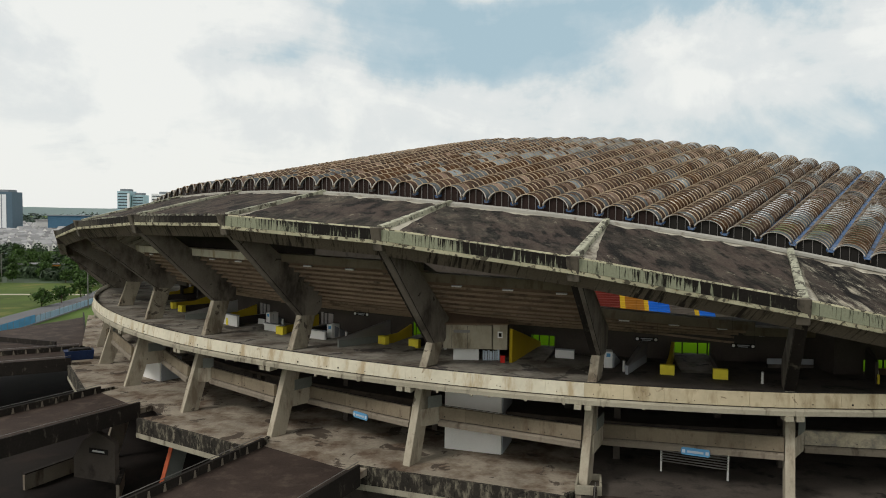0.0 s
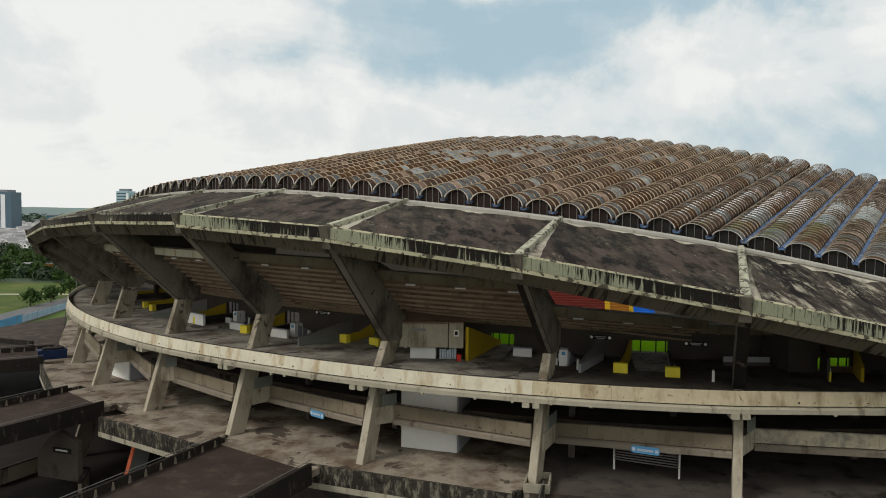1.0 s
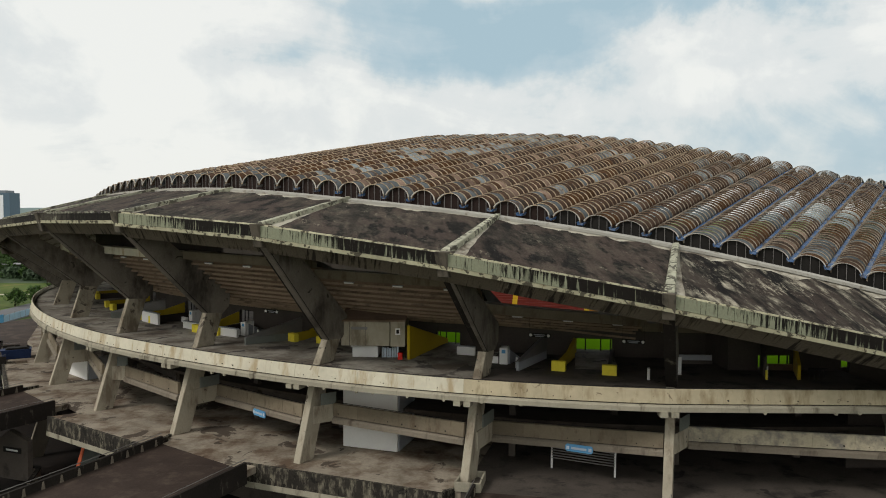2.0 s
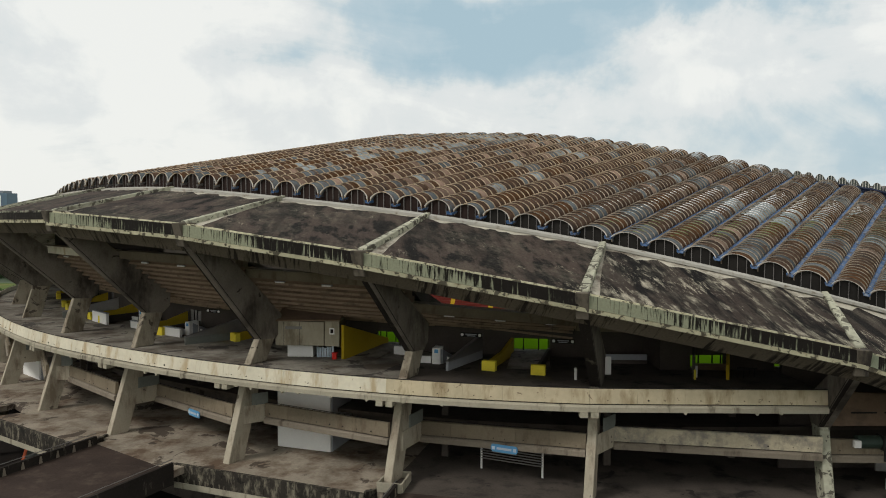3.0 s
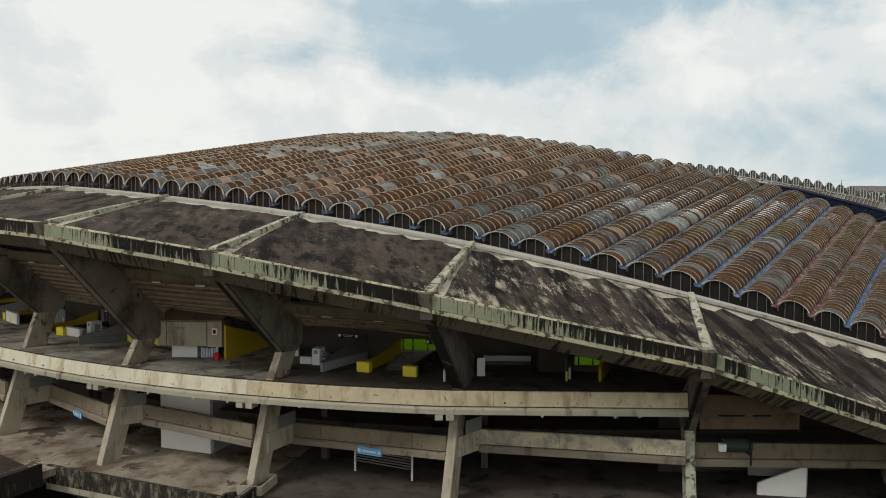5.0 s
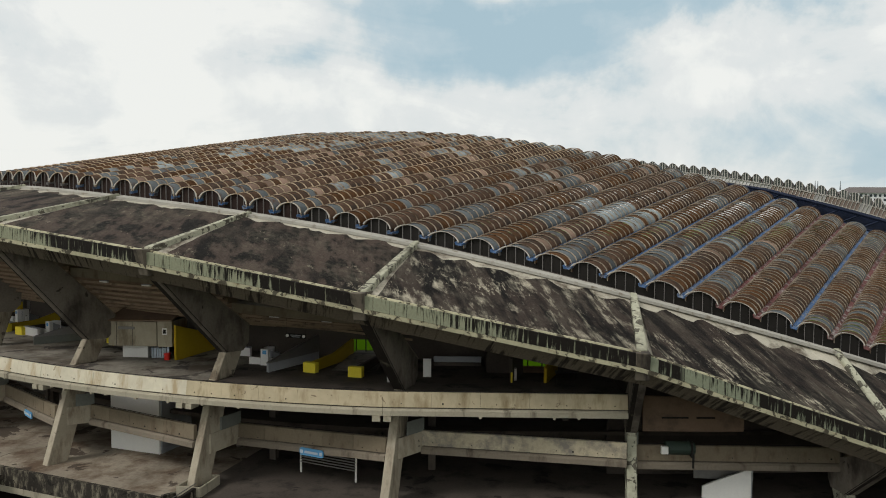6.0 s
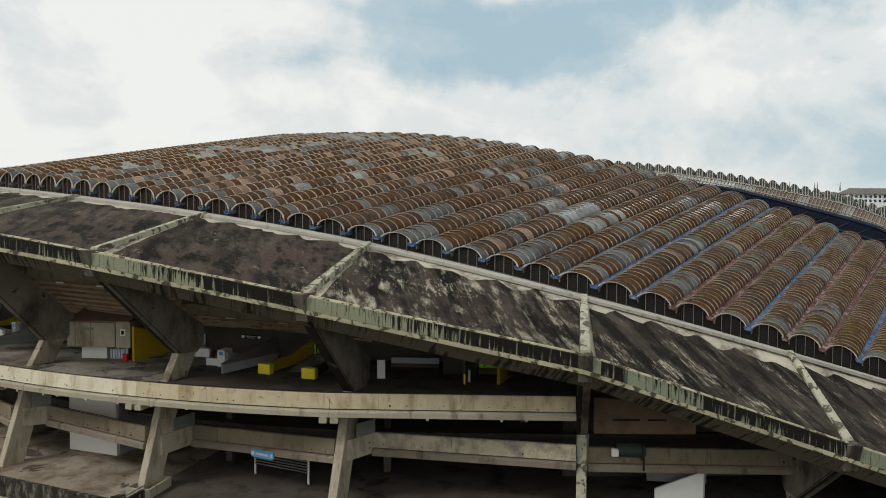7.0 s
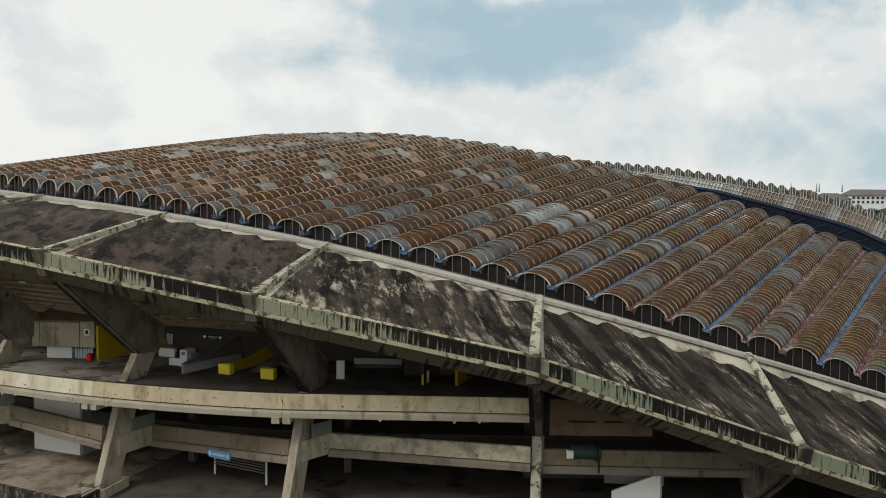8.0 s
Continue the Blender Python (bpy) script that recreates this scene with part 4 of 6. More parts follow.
    # stepped underside of the seating
    if k in TOP:
        z_l, z_r = TOP[k]
        stand = thing("terrace", "stepped concrete underside of the upper seating", "terrace", "terraces")
        drop, i = 0.0, 0
        tall = 0.78
        while True:
            lo = drop + tall
            if z_l - lo < 10.8 or i > 16:
                break
            rr = []
            for q in (0.0, 0.25, 0.5, 0.75, 1.0):
                ztop = z_l + (z_r - z_l) * q - drop
                r0 = terrace_r(max(ztop, 11.1))
                r1 = r0 + 1.6
                base = spline(FOOT, k + q)
                dd = inward(FOOT, k + q)
                rr.append((base + dd * r0 + ZUP * ztop, base + dd * r1 + ZUP * ztop, base + dd * r1 + ZUP * (ztop - tall), base + dd * (r0 + 0.05) + ZUP * (ztop - tall)))
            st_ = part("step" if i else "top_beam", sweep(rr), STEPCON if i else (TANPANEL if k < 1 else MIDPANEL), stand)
            if i:
                # Added lip; its paler colour stands for light on each step's lower edge.
                lips = []
                for (o_, _, _, b_), q in zip(rr, (0.0, 0.25, 0.5, 0.75, 1.0)):
                    dd = inward(FOOT, k + q)
                    lips.append((b_ - dd * 0.16 - ZUP * 0.05, b_ + dd * 0.1 - ZUP * 0.05, b_ + dd * 0.1 + ZUP * 0.14, b_ - dd * 0.16 + ZUP * 0.14))
                part("step_lip", sweep(lips), STEPLIGHT, st_)
            drop += tall + 0.01
            tall = 0.5
            i += 1
        for q in (0.2, 0.52, 0.84) if k < 4 else (0.2,):
            ztop = z_l + (z_r - z_l) * q - 0.79
            r0 = terrace_r(max(ztop, 11.1))
            p, dd = spline(FOOT, k + q), inward(FOOT, k + q)
            w = Vector((dd.y, -dd.x, 0))
            lamp = thing("batten_lamp", "small white batten lamp under the terrace", "lamp", "batten lamps")
            c0 = p + dd * (r0 - 0.1) + ZUP * (ztop - 0.3)
            bm = bmesh.new()
            hexa(bm, [c0 + w * x + dd * y + ZUP * z for z in (-0.07, 0.05) for x, y in ((-0.45, -0.1), (0.45, -0.1), (0.45, 0.06), (-0.45, 0.06))])
            part("diffuser", bm, WHITE, lamp)
            bm = bmesh.new()
            hexa(bm, [c0 + w * x + dd * y + ZUP * z for z in (0.05, 0.1) for x, y in ((-0.5, -0.12), (0.5, -0.12), (0.5, 0.4), (-0.5, 0.4))])
            part("tray", bm, STEEL, lamp)

# ---- barrel vaults ----
VAZ = radians(35.5)
VD = Vector((math.sin(VAZ), math.cos(VAZ), 0))
VN = Vector((VD.y, -VD.x, 0))
PITCH, AXIS = 2.48, -61.0
ARCH_W = (0, 11.5, 19, 27, 36, 45, 53, 62, 69, 76, 81.5, 86, 95)
ARCH_A = (97, 100.4, 103.8, 106, 107.7, 109.2, 110.7, 112.8, 116, 120.2, 126, 132, 140)
ARCH_Z = (33.7, 33.6, 33.4, 32.6, 31.2, 29.4, 27.3, 24.8, 22.1, 19.2, 16.0, 12.8, 8.0)


def vault_step(t):
    """How far along the eave the next valley lies: the vaults are a little narrower towards the low end."""
    a = spline(EAVE, t + 0.01) - spline(EAVE, t - 0.01)
    across = spline(EAVE, t).dot(VN)
    return float(np.interp(across, (-4, 2), (PITCH, 2.25))) / abs(a.dot(VN) / 0.02)


tips = [float(np.interp(i, (0, 4, 7, 11, 18), (2.946, 3.673, 4.207, 4.876, 6.216))) for i in range(19)]
while tips[0] > -3.6:
    tips.insert(0, tips[0] - vault_step(tips[0]))
while tips[-1] < 7.75:
    tips.append(tips[-1] + vault_step(tips[-1]))


def valley_foot(t):
    """Where a valley between two vaults starts: set back from the flashing and raised on the end walls."""
    return spline(EAVE, t) + inward(EAVE, t) * float(np.interp(t, (2, 4, 5, 6.2), (0.75, 0.85, 1.4, 1.0))) + ZUP * float(np.interp(t, (2, 4, 5, 6.2), (0.78, 0.7, 1.0, 1.1)))


# newer grey sheets: places and sizes of the mended stretches
MENDED = [(22.9, 82.4, 2.2), (23.6, 76.4, 1.8), (9.9, 91.8, 4.0), (19.3, 70.7, 1.5), (5.0, 86.0, 3.0), (14.0, 96.0, 3.0), (46.0, 73.0, 4.2), (0.5, 79.0, 2.6), (30.0, 92.0, 3.0),
          (12.0, 72.0, 1.6), (20.0, 104.0, 5.0), (38.0, 83.0, 2.2), (-4.0, 76.0, 2.0), (3.0, 93.0, 2.6), (55.0, 70.0, 2.0)]
ARC = [math.pi * i / 12 for i in range(13)]
# cross-section of the near vaults: a little less than half a circle
BOW = [(math.cos(g) / math.cos(radians(14)), (math.sin(g) - math.sin(radians(14))) / (1 - math.sin(radians(14)))) for g in [radians(14 + 152 * i / 12) for i in range(13)]]
for n, (ta, tb) in enumerate(zip(tips, tips[1:])):
    v = thing("barrel_vault", "rusty metal barrel vault with pale standing seams", "roof vault", "barrel vaults")
    pa, pb = valley_foot(ta), valley_foot(tb)
    half = (pb - pa) / 2
    mid_p = (pa + pb) / 2
    across = mid_p.dot(VN)
    wide = abs(across - AXIS)
    a0 = mid_p.dot(VD)
    crown = float(np.interp(across, (-45, -12), (0.88, 0.6)))
    fill = float(np.interp(across, (-48, -26), (0.94, 0.86)))
    L = float(np.interp(wide, ARCH_W, ARCH_A)) - a0
    rise = float(np.interp(wide, ARCH_W, ARCH_Z)) - crown - mid_p.z
    bend = 0.06

    def axis(s):
        q = s / L
        return mid_p + VD * s + ZUP * rise * (q + bend * q * (1 - q))

    def arch_ring(c, grow=0.0):
        r = 1 + grow
        return [c - half * x * fill * r + ZUP * (crown * (z + grow)) + VD * (0.22 * z) for x, z in BOW]

    hidden = across < -70
    step = 2.6 if hidden else (0.86 if across < 6 else 0.74)
    count = max(4, round(L / step))
    step = L / count
    # one sheet shape for the whole vault; each sheet is set along its axis
    body_v, faces, mats = [], [], []
    seam_w = 0.065 if across < -20 else 0.05
    for along, grow in ((0.0, -0.06), (0.005, 0.014), (seam_w, 0.014), (seam_w + 0.005, -0.004), (1.06, -0.01)):
        shell = arch_ring(VD * step * along, grow)
        body_v += [tuple(p) for p in [shell[0] - ZUP * 0.34] + shell + [shell[-1] - ZUP * 0.34]]
    for r in range(4):
        for i in range(14):
            a = r * 15 + i
            faces.append((a, a + 15, a + 16, a + 1))
            mats.append(1 if r < 3 else 0)
    kinds = {}
    for kind, mat in (("rust", RUST), ("orange", ORANGE), ("grey", GREYSHEET), ("new", NEWSHEET), ("pink", PINKSHEET)):
        me = bpy.data.meshes.new("roof_sheet")
        me.from_pydata(body_v, [], faces)
        me.materials.append(mat), me.materials.append(SEAM if across < -20 else RUSTSEAM)
        me.polygons.foreach_set("material_index", mats)
        me.polygons.foreach_set("use_smooth", [False] * len(faces))
        me.update()
        kinds[kind] = me
    for i in range(count):
        s = i * step
        c0, c1 = axis(s), axis(s + step)
        lift = (c1.z - c0.z) / step
        shear = Matrix.Identity(4)
        # tilt along the axis: height grows with the way along VD
        shear[2][0], shear[2][1] = VD.x * lift, VD.y * lift
        near = min(((c0.x - mx) ** 2 + (c0.y - my) ** 2 * 1.6) ** 0.5 - mr for mx, my, mr in MENDED)
        # stretches of like age along each vault
        age = noise.noise(Vector((n * 7.31, (a0 + s) * 0.17, 3.1))) + 0.35 * noise.noise(Vector((n * 3.7, (a0 + s) * 0.8, 7.7)))
        end_grey = max(0.0, (s / L - 0.82) * 3.0) if wide > 25 else max(0.0, (s / L - 0.72) * 1.8)
        warm = min(0.3, max(-0.25, across / 70))
        if near < 0 and random.random() < 0.75:
            pick = "new"
        elif random.random() < 0.85 * end_grey or age > 0.35 or (i < 3 and random.random() < 0.4 - 0.1 * i) or random.random() < 0.02:
            pick = "new" if s > 0.86 * L and wide < 55 and random.random() < 0.4 else "grey"
        elif age < warm - 0.05:
            pick = "orange"
        else:
            pick = "pink" if random.random() < min(0.13, max(0.02, -across / 200)) else "rust"
        ob = new("roof_sheet", kinds[pick])
        base = shear.copy()
        base.translation = c0 + ZUP * random.uniform(-0.005, 0.005)
        ob.matrix_world = base
        ob.parent = v
    # front: dark recessed panel (black puts the open end's shade into colour), pale rim and thin uprights
    bm = bmesh.new()
    pd = mid_p + VD * 0.4
    bm.faces.new([bm.verts.new(p) for p in [pd - half] + [pd - half * x * fill * 0.97 + ZUP * (crown - 0.05) * z for x, z in BOW] + [pd + half, pd + half - ZUP * 1.3, pd - half - ZUP * 1.3]])
    part("end_panel", bm, MAROON if across < -22 else BLACK, v)
    part("rim", sweep([[mid_p - VD * 0.06 - half * x * fill * r + ZUP * crown * (z + r - 1) + VD * (dz + 0.22 * z) for r, dz in ((0.975, 0), (1.03, 0), (1.03, 0.07), (0.975, 0.07))] for x, z in BOW]), RIM, v)
    hd = half.normalized()
    for x in (-0.5, 0.0, 0.5):
        top_z = crown * 0.95 * math.sqrt(1 - (x / 0.88) ** 2)
        c0 = mid_p + half * x + VD * 0.25
        bm = bmesh.new()
        hexa(bm, [c0 + hd * sx * 0.016 + VD * sy * 0.03 + ZUP * z for z in (-1.1, top_z) for sx, sy in ((-1, -1), (1, -1), (1, 1), (-1, 1))])
        part("upright", bm, UPRIGHT, v)
    # valley gutter on the vault's farther side
    g_mat = ((BLUE if across > -48 else STEEL) if across < 6 else (PINKGUT, BLUE, PINKGUT)[n % 3]) if not hidden else STEEL
    off = half * 1.0
    spread = ((1 - fill) * half.length + 0.05) / 0.16
    sect = ((-0.2, 0.02), (-0.15, -0.2), (0.15, -0.2), (0.2, 0.02), (0.16, 0.02), (0.12, -0.16), (-0.12, -0.16), (-0.16, 0.02))
    reach = 0.2 if across < -30 else 0.35
    gut_z = -0.2 if across < -14 else 0.0
    rings = []
    for s in [-reach + (L + reach) * i / 12 for i in range(13)]:
        c0 = axis(max(s, 0.0)) + VD * min(s, 0) + off
        rings.append([c0 + hd * x * spread + ZUP * (z + gut_z) for x, z in sect])
    part("gutter", sweep(rings), g_mat, v)


# ---- inside of the stadium ----
# Added dark wall in the gap under the canopy; it stands for shade.
for k in range(-3, 1):
    rr = []
    for q in (0.0, 0.5, 1.0):
        p, d = spline(FOOT, k + q), inward(FOOT, k + q)
        zt = TOP[k][0] + (TOP[k][1] - TOP[k][0]) * q
        r0 = terrace_r(zt) + 5.0
        rr.append([p + d * u + ZUP * z for u, z in ((r0, zt - 4.5), (r0 + 0.3, zt - 4.5), (r0 + 0.3, spline(EAVE, k + q).z - 0.5), (r0, spline(EAVE, k + q).z - 0.5))])
    tagged(part("wall_crest", sweep(rr), BRICKDARK), "dark wall added for the shade under the canopy", "wall", kind="structure")
# Unseen seating slopes, added to block light from inside the bowl.
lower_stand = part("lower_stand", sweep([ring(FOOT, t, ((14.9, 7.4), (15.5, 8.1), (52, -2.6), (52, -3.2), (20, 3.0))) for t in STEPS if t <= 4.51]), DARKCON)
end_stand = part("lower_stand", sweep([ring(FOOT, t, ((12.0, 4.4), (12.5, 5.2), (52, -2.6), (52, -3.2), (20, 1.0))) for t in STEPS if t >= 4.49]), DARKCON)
tagged(end_stand, "unseen slope at the low end, added to block light", "stand", kind="structure")
tagged(lower_stand, "unseen slope under the lower seats, added to block light", "stand", kind="structure")
for k, (z_l, z_r) in TOP.items():
    rr = []
    for q in (0.0, 0.5, 1.0):
        p, d = spline(FOOT, k + q), inward(FOOT, k + q)
        zt = z_l + (z_r - z_l) * q
        r0 = terrace_r(zt) + 0.9
        rr.append([p + d * u + ZUP * z for u, z in ((r0, zt - 0.02), (r0 + 0.6, zt - 0.02), (19, 11.7), (19, 11.3), (13.5, 11.3))])
    tagged(part("upper_stand", sweep(rr), DARKCON), "unseen upper seating slope, added to block light", "stand", "upper stands", "structure")
# Added wall that closes the low end to light from inside.
for k in range(5, K1):
    rr = []
    for q in (0.0, 0.5, 1.0):
        p, d = spline(FOOT, k + q), inward(FOOT, k + q)
        top = spline(EAVE, k + q).z - 0.6
        rr.append([p + d * u + ZUP * z for u, z in ((8.0, -0.6), (8.4, -0.6), (8.4, top), (8.0, top))])
    tagged(part("wall_end", sweep(rr), BRICKDARK), "dark wall added to close the low end to light", "wall", kind="structure")

# Added floor round the pitch; it stops green light from the grass.
flat("running_track", [(0, 84), (112, 66), (175, 150), (60, 235), (-40, 200), (-48, 130)], -3.08, ADDEDFLOOR, "dull grey-red floor added to block green light from the grass", "track")
# Dark walls added so the gaps under the canopy show no green.
bowl = [(-66, 150), (-52, 190), (-10, 222), (45, 230), (100, 205), (140, 165)]
for (x0, y0), (x1, y1) in zip(bowl, bowl[1:]):
    tagged(part("wall_opposite", wedge((x0, y0), (x1, y1), 1.0, -9, 15, 15), DARKCON), "dark concrete outer wall of the opposite stand", "wall", kind="structure")

# opposite stand, its seats in blocks of colour
far_o, far_w = Vector((44, 172, 1.0)), Vector((0.985, -0.17, 0))
far_in = Vector((-far_w.y, far_w.x, 0))
opp = thing("opposite_stand", "distant stand with blocks of red, yellow and blue seats", "stand", "", "structure")
bands = [(-45, -30, SEATRED), (-30, -29, SEATYEL), (-29, -20.6, SEATRED), (-20.6, -19.4, SEATYEL), (-19.4, -3.4, SEATRED), (-3.4, -2.2, SEATYEL), (-2.2, 2.2, SEATORG), (2.2, 3.2, SEATYEL),
         (3.2, 8.0, SEATBLU), (8.0, 13.5, DARKCON), (13.5, 14.5, SEATYEL), (14.5, 18.0, SEATBLU), (18.0, 40, DARKCON)]
for x0, x1, mat in bands:
    bm = bmesh.new()
    for r in range(9):
        hexa(bm, [far_o + far_w * x + far_in * (r * 0.9 + y) + ZUP * (z + r * 0.5 - 2.5) for z in (-0.5, 0.4) for x, y in ((x0, 0), (x1, 0), (x1, 0.9), (x0, 0.9))])
    part("seat_block", bm, mat, opp)

# blue lattice arch along the inner ends of the vaults
arch_pts = []
for i in range(45):
    wv_ = i * 2.0 + 4
    p = VD * (float(np.interp(wv_, ARCH_W, ARCH_A)) + 2.6) + VN * (AXIS + wv_) + ZUP * (float(np.interp(wv_, ARCH_W, ARCH_Z)) + float(np.interp(wv_, (42, 60, 75), (-3.2, -1.0, 0.4))))
    arch_pts.append(p)
truss = thing("arch_truss", "dark blue steel lattice arch behind the vaults", "truss")


def tube(name, pts, r, mat, parent, sides=6):
    rings = []
    for i, p in enumerate(pts):
        d = (pts[min(i + 1, len(pts) - 1)] - pts[max(i - 1, 0)]).normalized()
        u = d.cross(ZUP if abs(d.z) < 0.9 else Vector((1, 0, 0))).normalized()
        w = d.cross(u)
        rings.append([p + (u * math.cos(2 * math.pi * j / sides) + w * math.sin(2 * math.pi * j / sides)) * r for j in range(sides)])
    return part(name, sweep(rings), mat, parent)


for du, dz in ((0, 0.7), (0, -0.9), (2.2, 0.7), (2.2, -0.9)):
    tube("chord", [p + VD * du + ZUP * dz for p in arch_pts], 0.22, NAVY, truss)
for i in range(0, len(arch_pts) - 1):
    p, q = arch_pts[i], arch_pts[i + 1]
    for du in (0, 2.2):
        tube("web_bar", [p + VD * du + ZUP * -0.9, q + VD * du + ZUP * 0.7], 0.1, NAVY, truss, 4)
part("web_plate", sweep([(p + VD * 1.0 - ZUP * 0.8, p + VD * 1.1 - ZUP * 0.8, p + VD * 1.1 + ZUP * 0.55, p + VD * 1.0 + ZUP * 0.55) for p in arch_pts]), NAVY, truss)

# opposite roof: glazed gable with a grid of pale bars, scalloped vault ends along its top
FAR_A, FAR_B, FAR_C = Vector((56, 169, 31.6)), Vector((88.5, 148, 27.2)), Vector((108, 117, 16.0))
FAR_F = (0.0, 0.116, 0.2, 0.275, 0.374, 0.46, 0.55, 0.615, 0.737, 0.81, 0.9, 1.1)
FAR_TOP = (32.9, 32.1, 31.4, 30.7, 29.65, 28.5, 27.25, 26.3, 24.4, 22.95, 20.6, 14.8)
FAR_LOW = (32.2, 31.2, 30.6, 29.8, 28.1, 26.6, 24.85, 23.6, 21.2, 19.75, 17.6, 12.0)


def far_at(f, table):
    p = FAR_A * (1 - f) ** 2 + (FAR_B * 2 - (FAR_A + FAR_C) * 0.5) * 2 * f * (1 - f) + FAR_C * f * f
    return Vector((p.x, p.y, float(np.interp(f, FAR_F, table))))


run_ = Vector((0.62, 0.78, 0))
r5 = random.Random(51)
for n in range(38):
    f0, f1 = n / 36, (n + 1) / 36
    v = thing("far_vault", "grey vault end over a pale barred gable of the opposite roof", "roof vault", "opposite vaults")
    tl, tr, bl, br = far_at(f0, FAR_TOP), far_at(f1, FAR_TOP), far_at(f0, FAR_LOW), far_at(f1, FAR_LOW)
    lean = 0.4 * ((tl.z - bl.z) + (tr.z - br.z)) / 2
    side = (tr - tl).normalized()
    tl, tr = tl + side * lean, tr + side * lean
    m_, h_ = (tl + tr) / 2, (tr - tl) / 2
    bm = bmesh.new()
    hexa(bm, [bl, br, br + run_ * 0.1, bl + run_ * 0.1, tl, tr, tr + run_ * 0.1, tl + run_ * 0.1])
    part("gable_panel", bm, r5.choice((GABLEGREY, GABLEWHITE, GABLEWHITE) if 0.1 < f0 < 0.45 else (GABLEBROWN, GABLEBROWN, GABLEGREY)), v)
    for q in (0.0, 0.33, 0.67):
        a, c = bl.lerp(br, q), tl.lerp(tr, q)
        c = c + (c - a) * (0.3 if f0 > 0.75 else 0.06)
        bm = bmesh.new()
        hexa(bm, [p + side * x + run_ * y for p in (a, c) for x, y in ((-0.045, -0.16), (0.045, -0.16), (0.045, -0.02), (-0.045, -0.02))])
        part("gable_bar", bm, RIM, v)
    for q in (0.08, 0.52, 0.96):
        a, c = bl.lerp(tl, q), br.lerp(tr, q)
        bm = bmesh.new()
        hexa(bm, [p + ZUP * z + run_ * y for p in (a, c) for z, y in ((-0.045, -0.2), (0.045, -0.2), (0.045, -0.04), (-0.045, -0.04))])
        part("cross_bar", bm, RIM, v)
    sheet = []
    for j in range(5):
        c = m_ + run_ * (j * 4.0) - ZUP * (j * 4.0 * 0.3)
        sheet.append([c - h_ * math.cos(g) * 0.96 + ZUP * 1.6 * math.sin(g) for g in ARC])
    ob = part("roof_sheet", sweep(sheet, closed=False), FARSHEET, v)
    ob.modifiers.new("thickness", "SOLIDIFY").thickness = 0.06
    bm = bmesh.new()
    bm.faces.new([bm.verts.new(m_ - h_ * math.cos(g) * 0.95 + ZUP * 1.55 * math.sin(g) + run_ * 0.08) for g in ARC])
    part("end_panel", bm, FAREND, v)
    for x in (-0.5, 0.0, 0.5):
        top_z = 1.6 * math.sqrt(1 - x * x)
        bm = bmesh.new()
        hexa(bm, [m_ + h_ * x + side * sx + run_ * sy + ZUP * z for z in (0, top_z) for sx, sy in ((-0.07, -0.06), (0.07, -0.06), (0.07, 0.05), (-0.07, 0.05))])
        part("upright", bm, RIM, v)

# ---- things on the upper concourse ----
FU = FLOOR_UP


def yellow_barrier(front, back, width=1.2, rise=True, wall=True):
    y = thing("passage_barrier", "yellow painted concrete barrier beside a passage", "barrier", "passage barriers")
    f, b = Vector((*front, 0)), Vector((*back, 0))
    d = (b - f).normalized()
    part("end_block", block(front, (d.y, -d.x), width, 0.55, FU, FU + 0.85), YELLOW, y, "bright yellow end block")
    if not wall:
        part("low_wall", wedge(((f + d * 0.5).x, (f + d * 0.5).y), (b.x, b.y), 0.3, FU, FU + 0.8, FU + 0.8), BRICKDARK, y, "dark side wall")
        return
    s0 = f + d * 0.5
    m0 = f.lerp(b, 0.55)
    part("low_wall", wedge((s0.x, s0.y), (m0.x, m0.y), 0.3, FU, FU + 0.85, FU + 0.95), OCHRE, y)
    part("high_wall", wedge((m0.x, m0.y), (b.x, b.y), 0.3, FU, FU + 0.95, FU + (1.7 if rise else 1.0)), OCHRE, y)


for k in range(-3, 4):
    # a pair of barriers lead to each passage
    a_t, b_t = PASS[k]
    back_l, back_r = ring(FOOT, a_t, ((14.3, 0),))[0], ring(FOOT, b_t, ((14.3, 0),))[0]
    if k == 3:
        fl, fr_ = (18.85, 62.5), (22.9, 61.0)
    elif k == 1:
        fl, fr_ = (-7.0, 75.5), (-3.6, 73.7)
    elif k == 2:
        continue
    else:
        fl, fr_ = [tuple(ring(FOOT, t_, ((8.4, 0),))[0][:2]) for t_ in (k + 0.46, k + 0.72)]
    yellow_barrier(fl, (back_l.x, back_l.y))
    yellow_barrier(fr_, (back_r.x, back_r.y), wall=False)

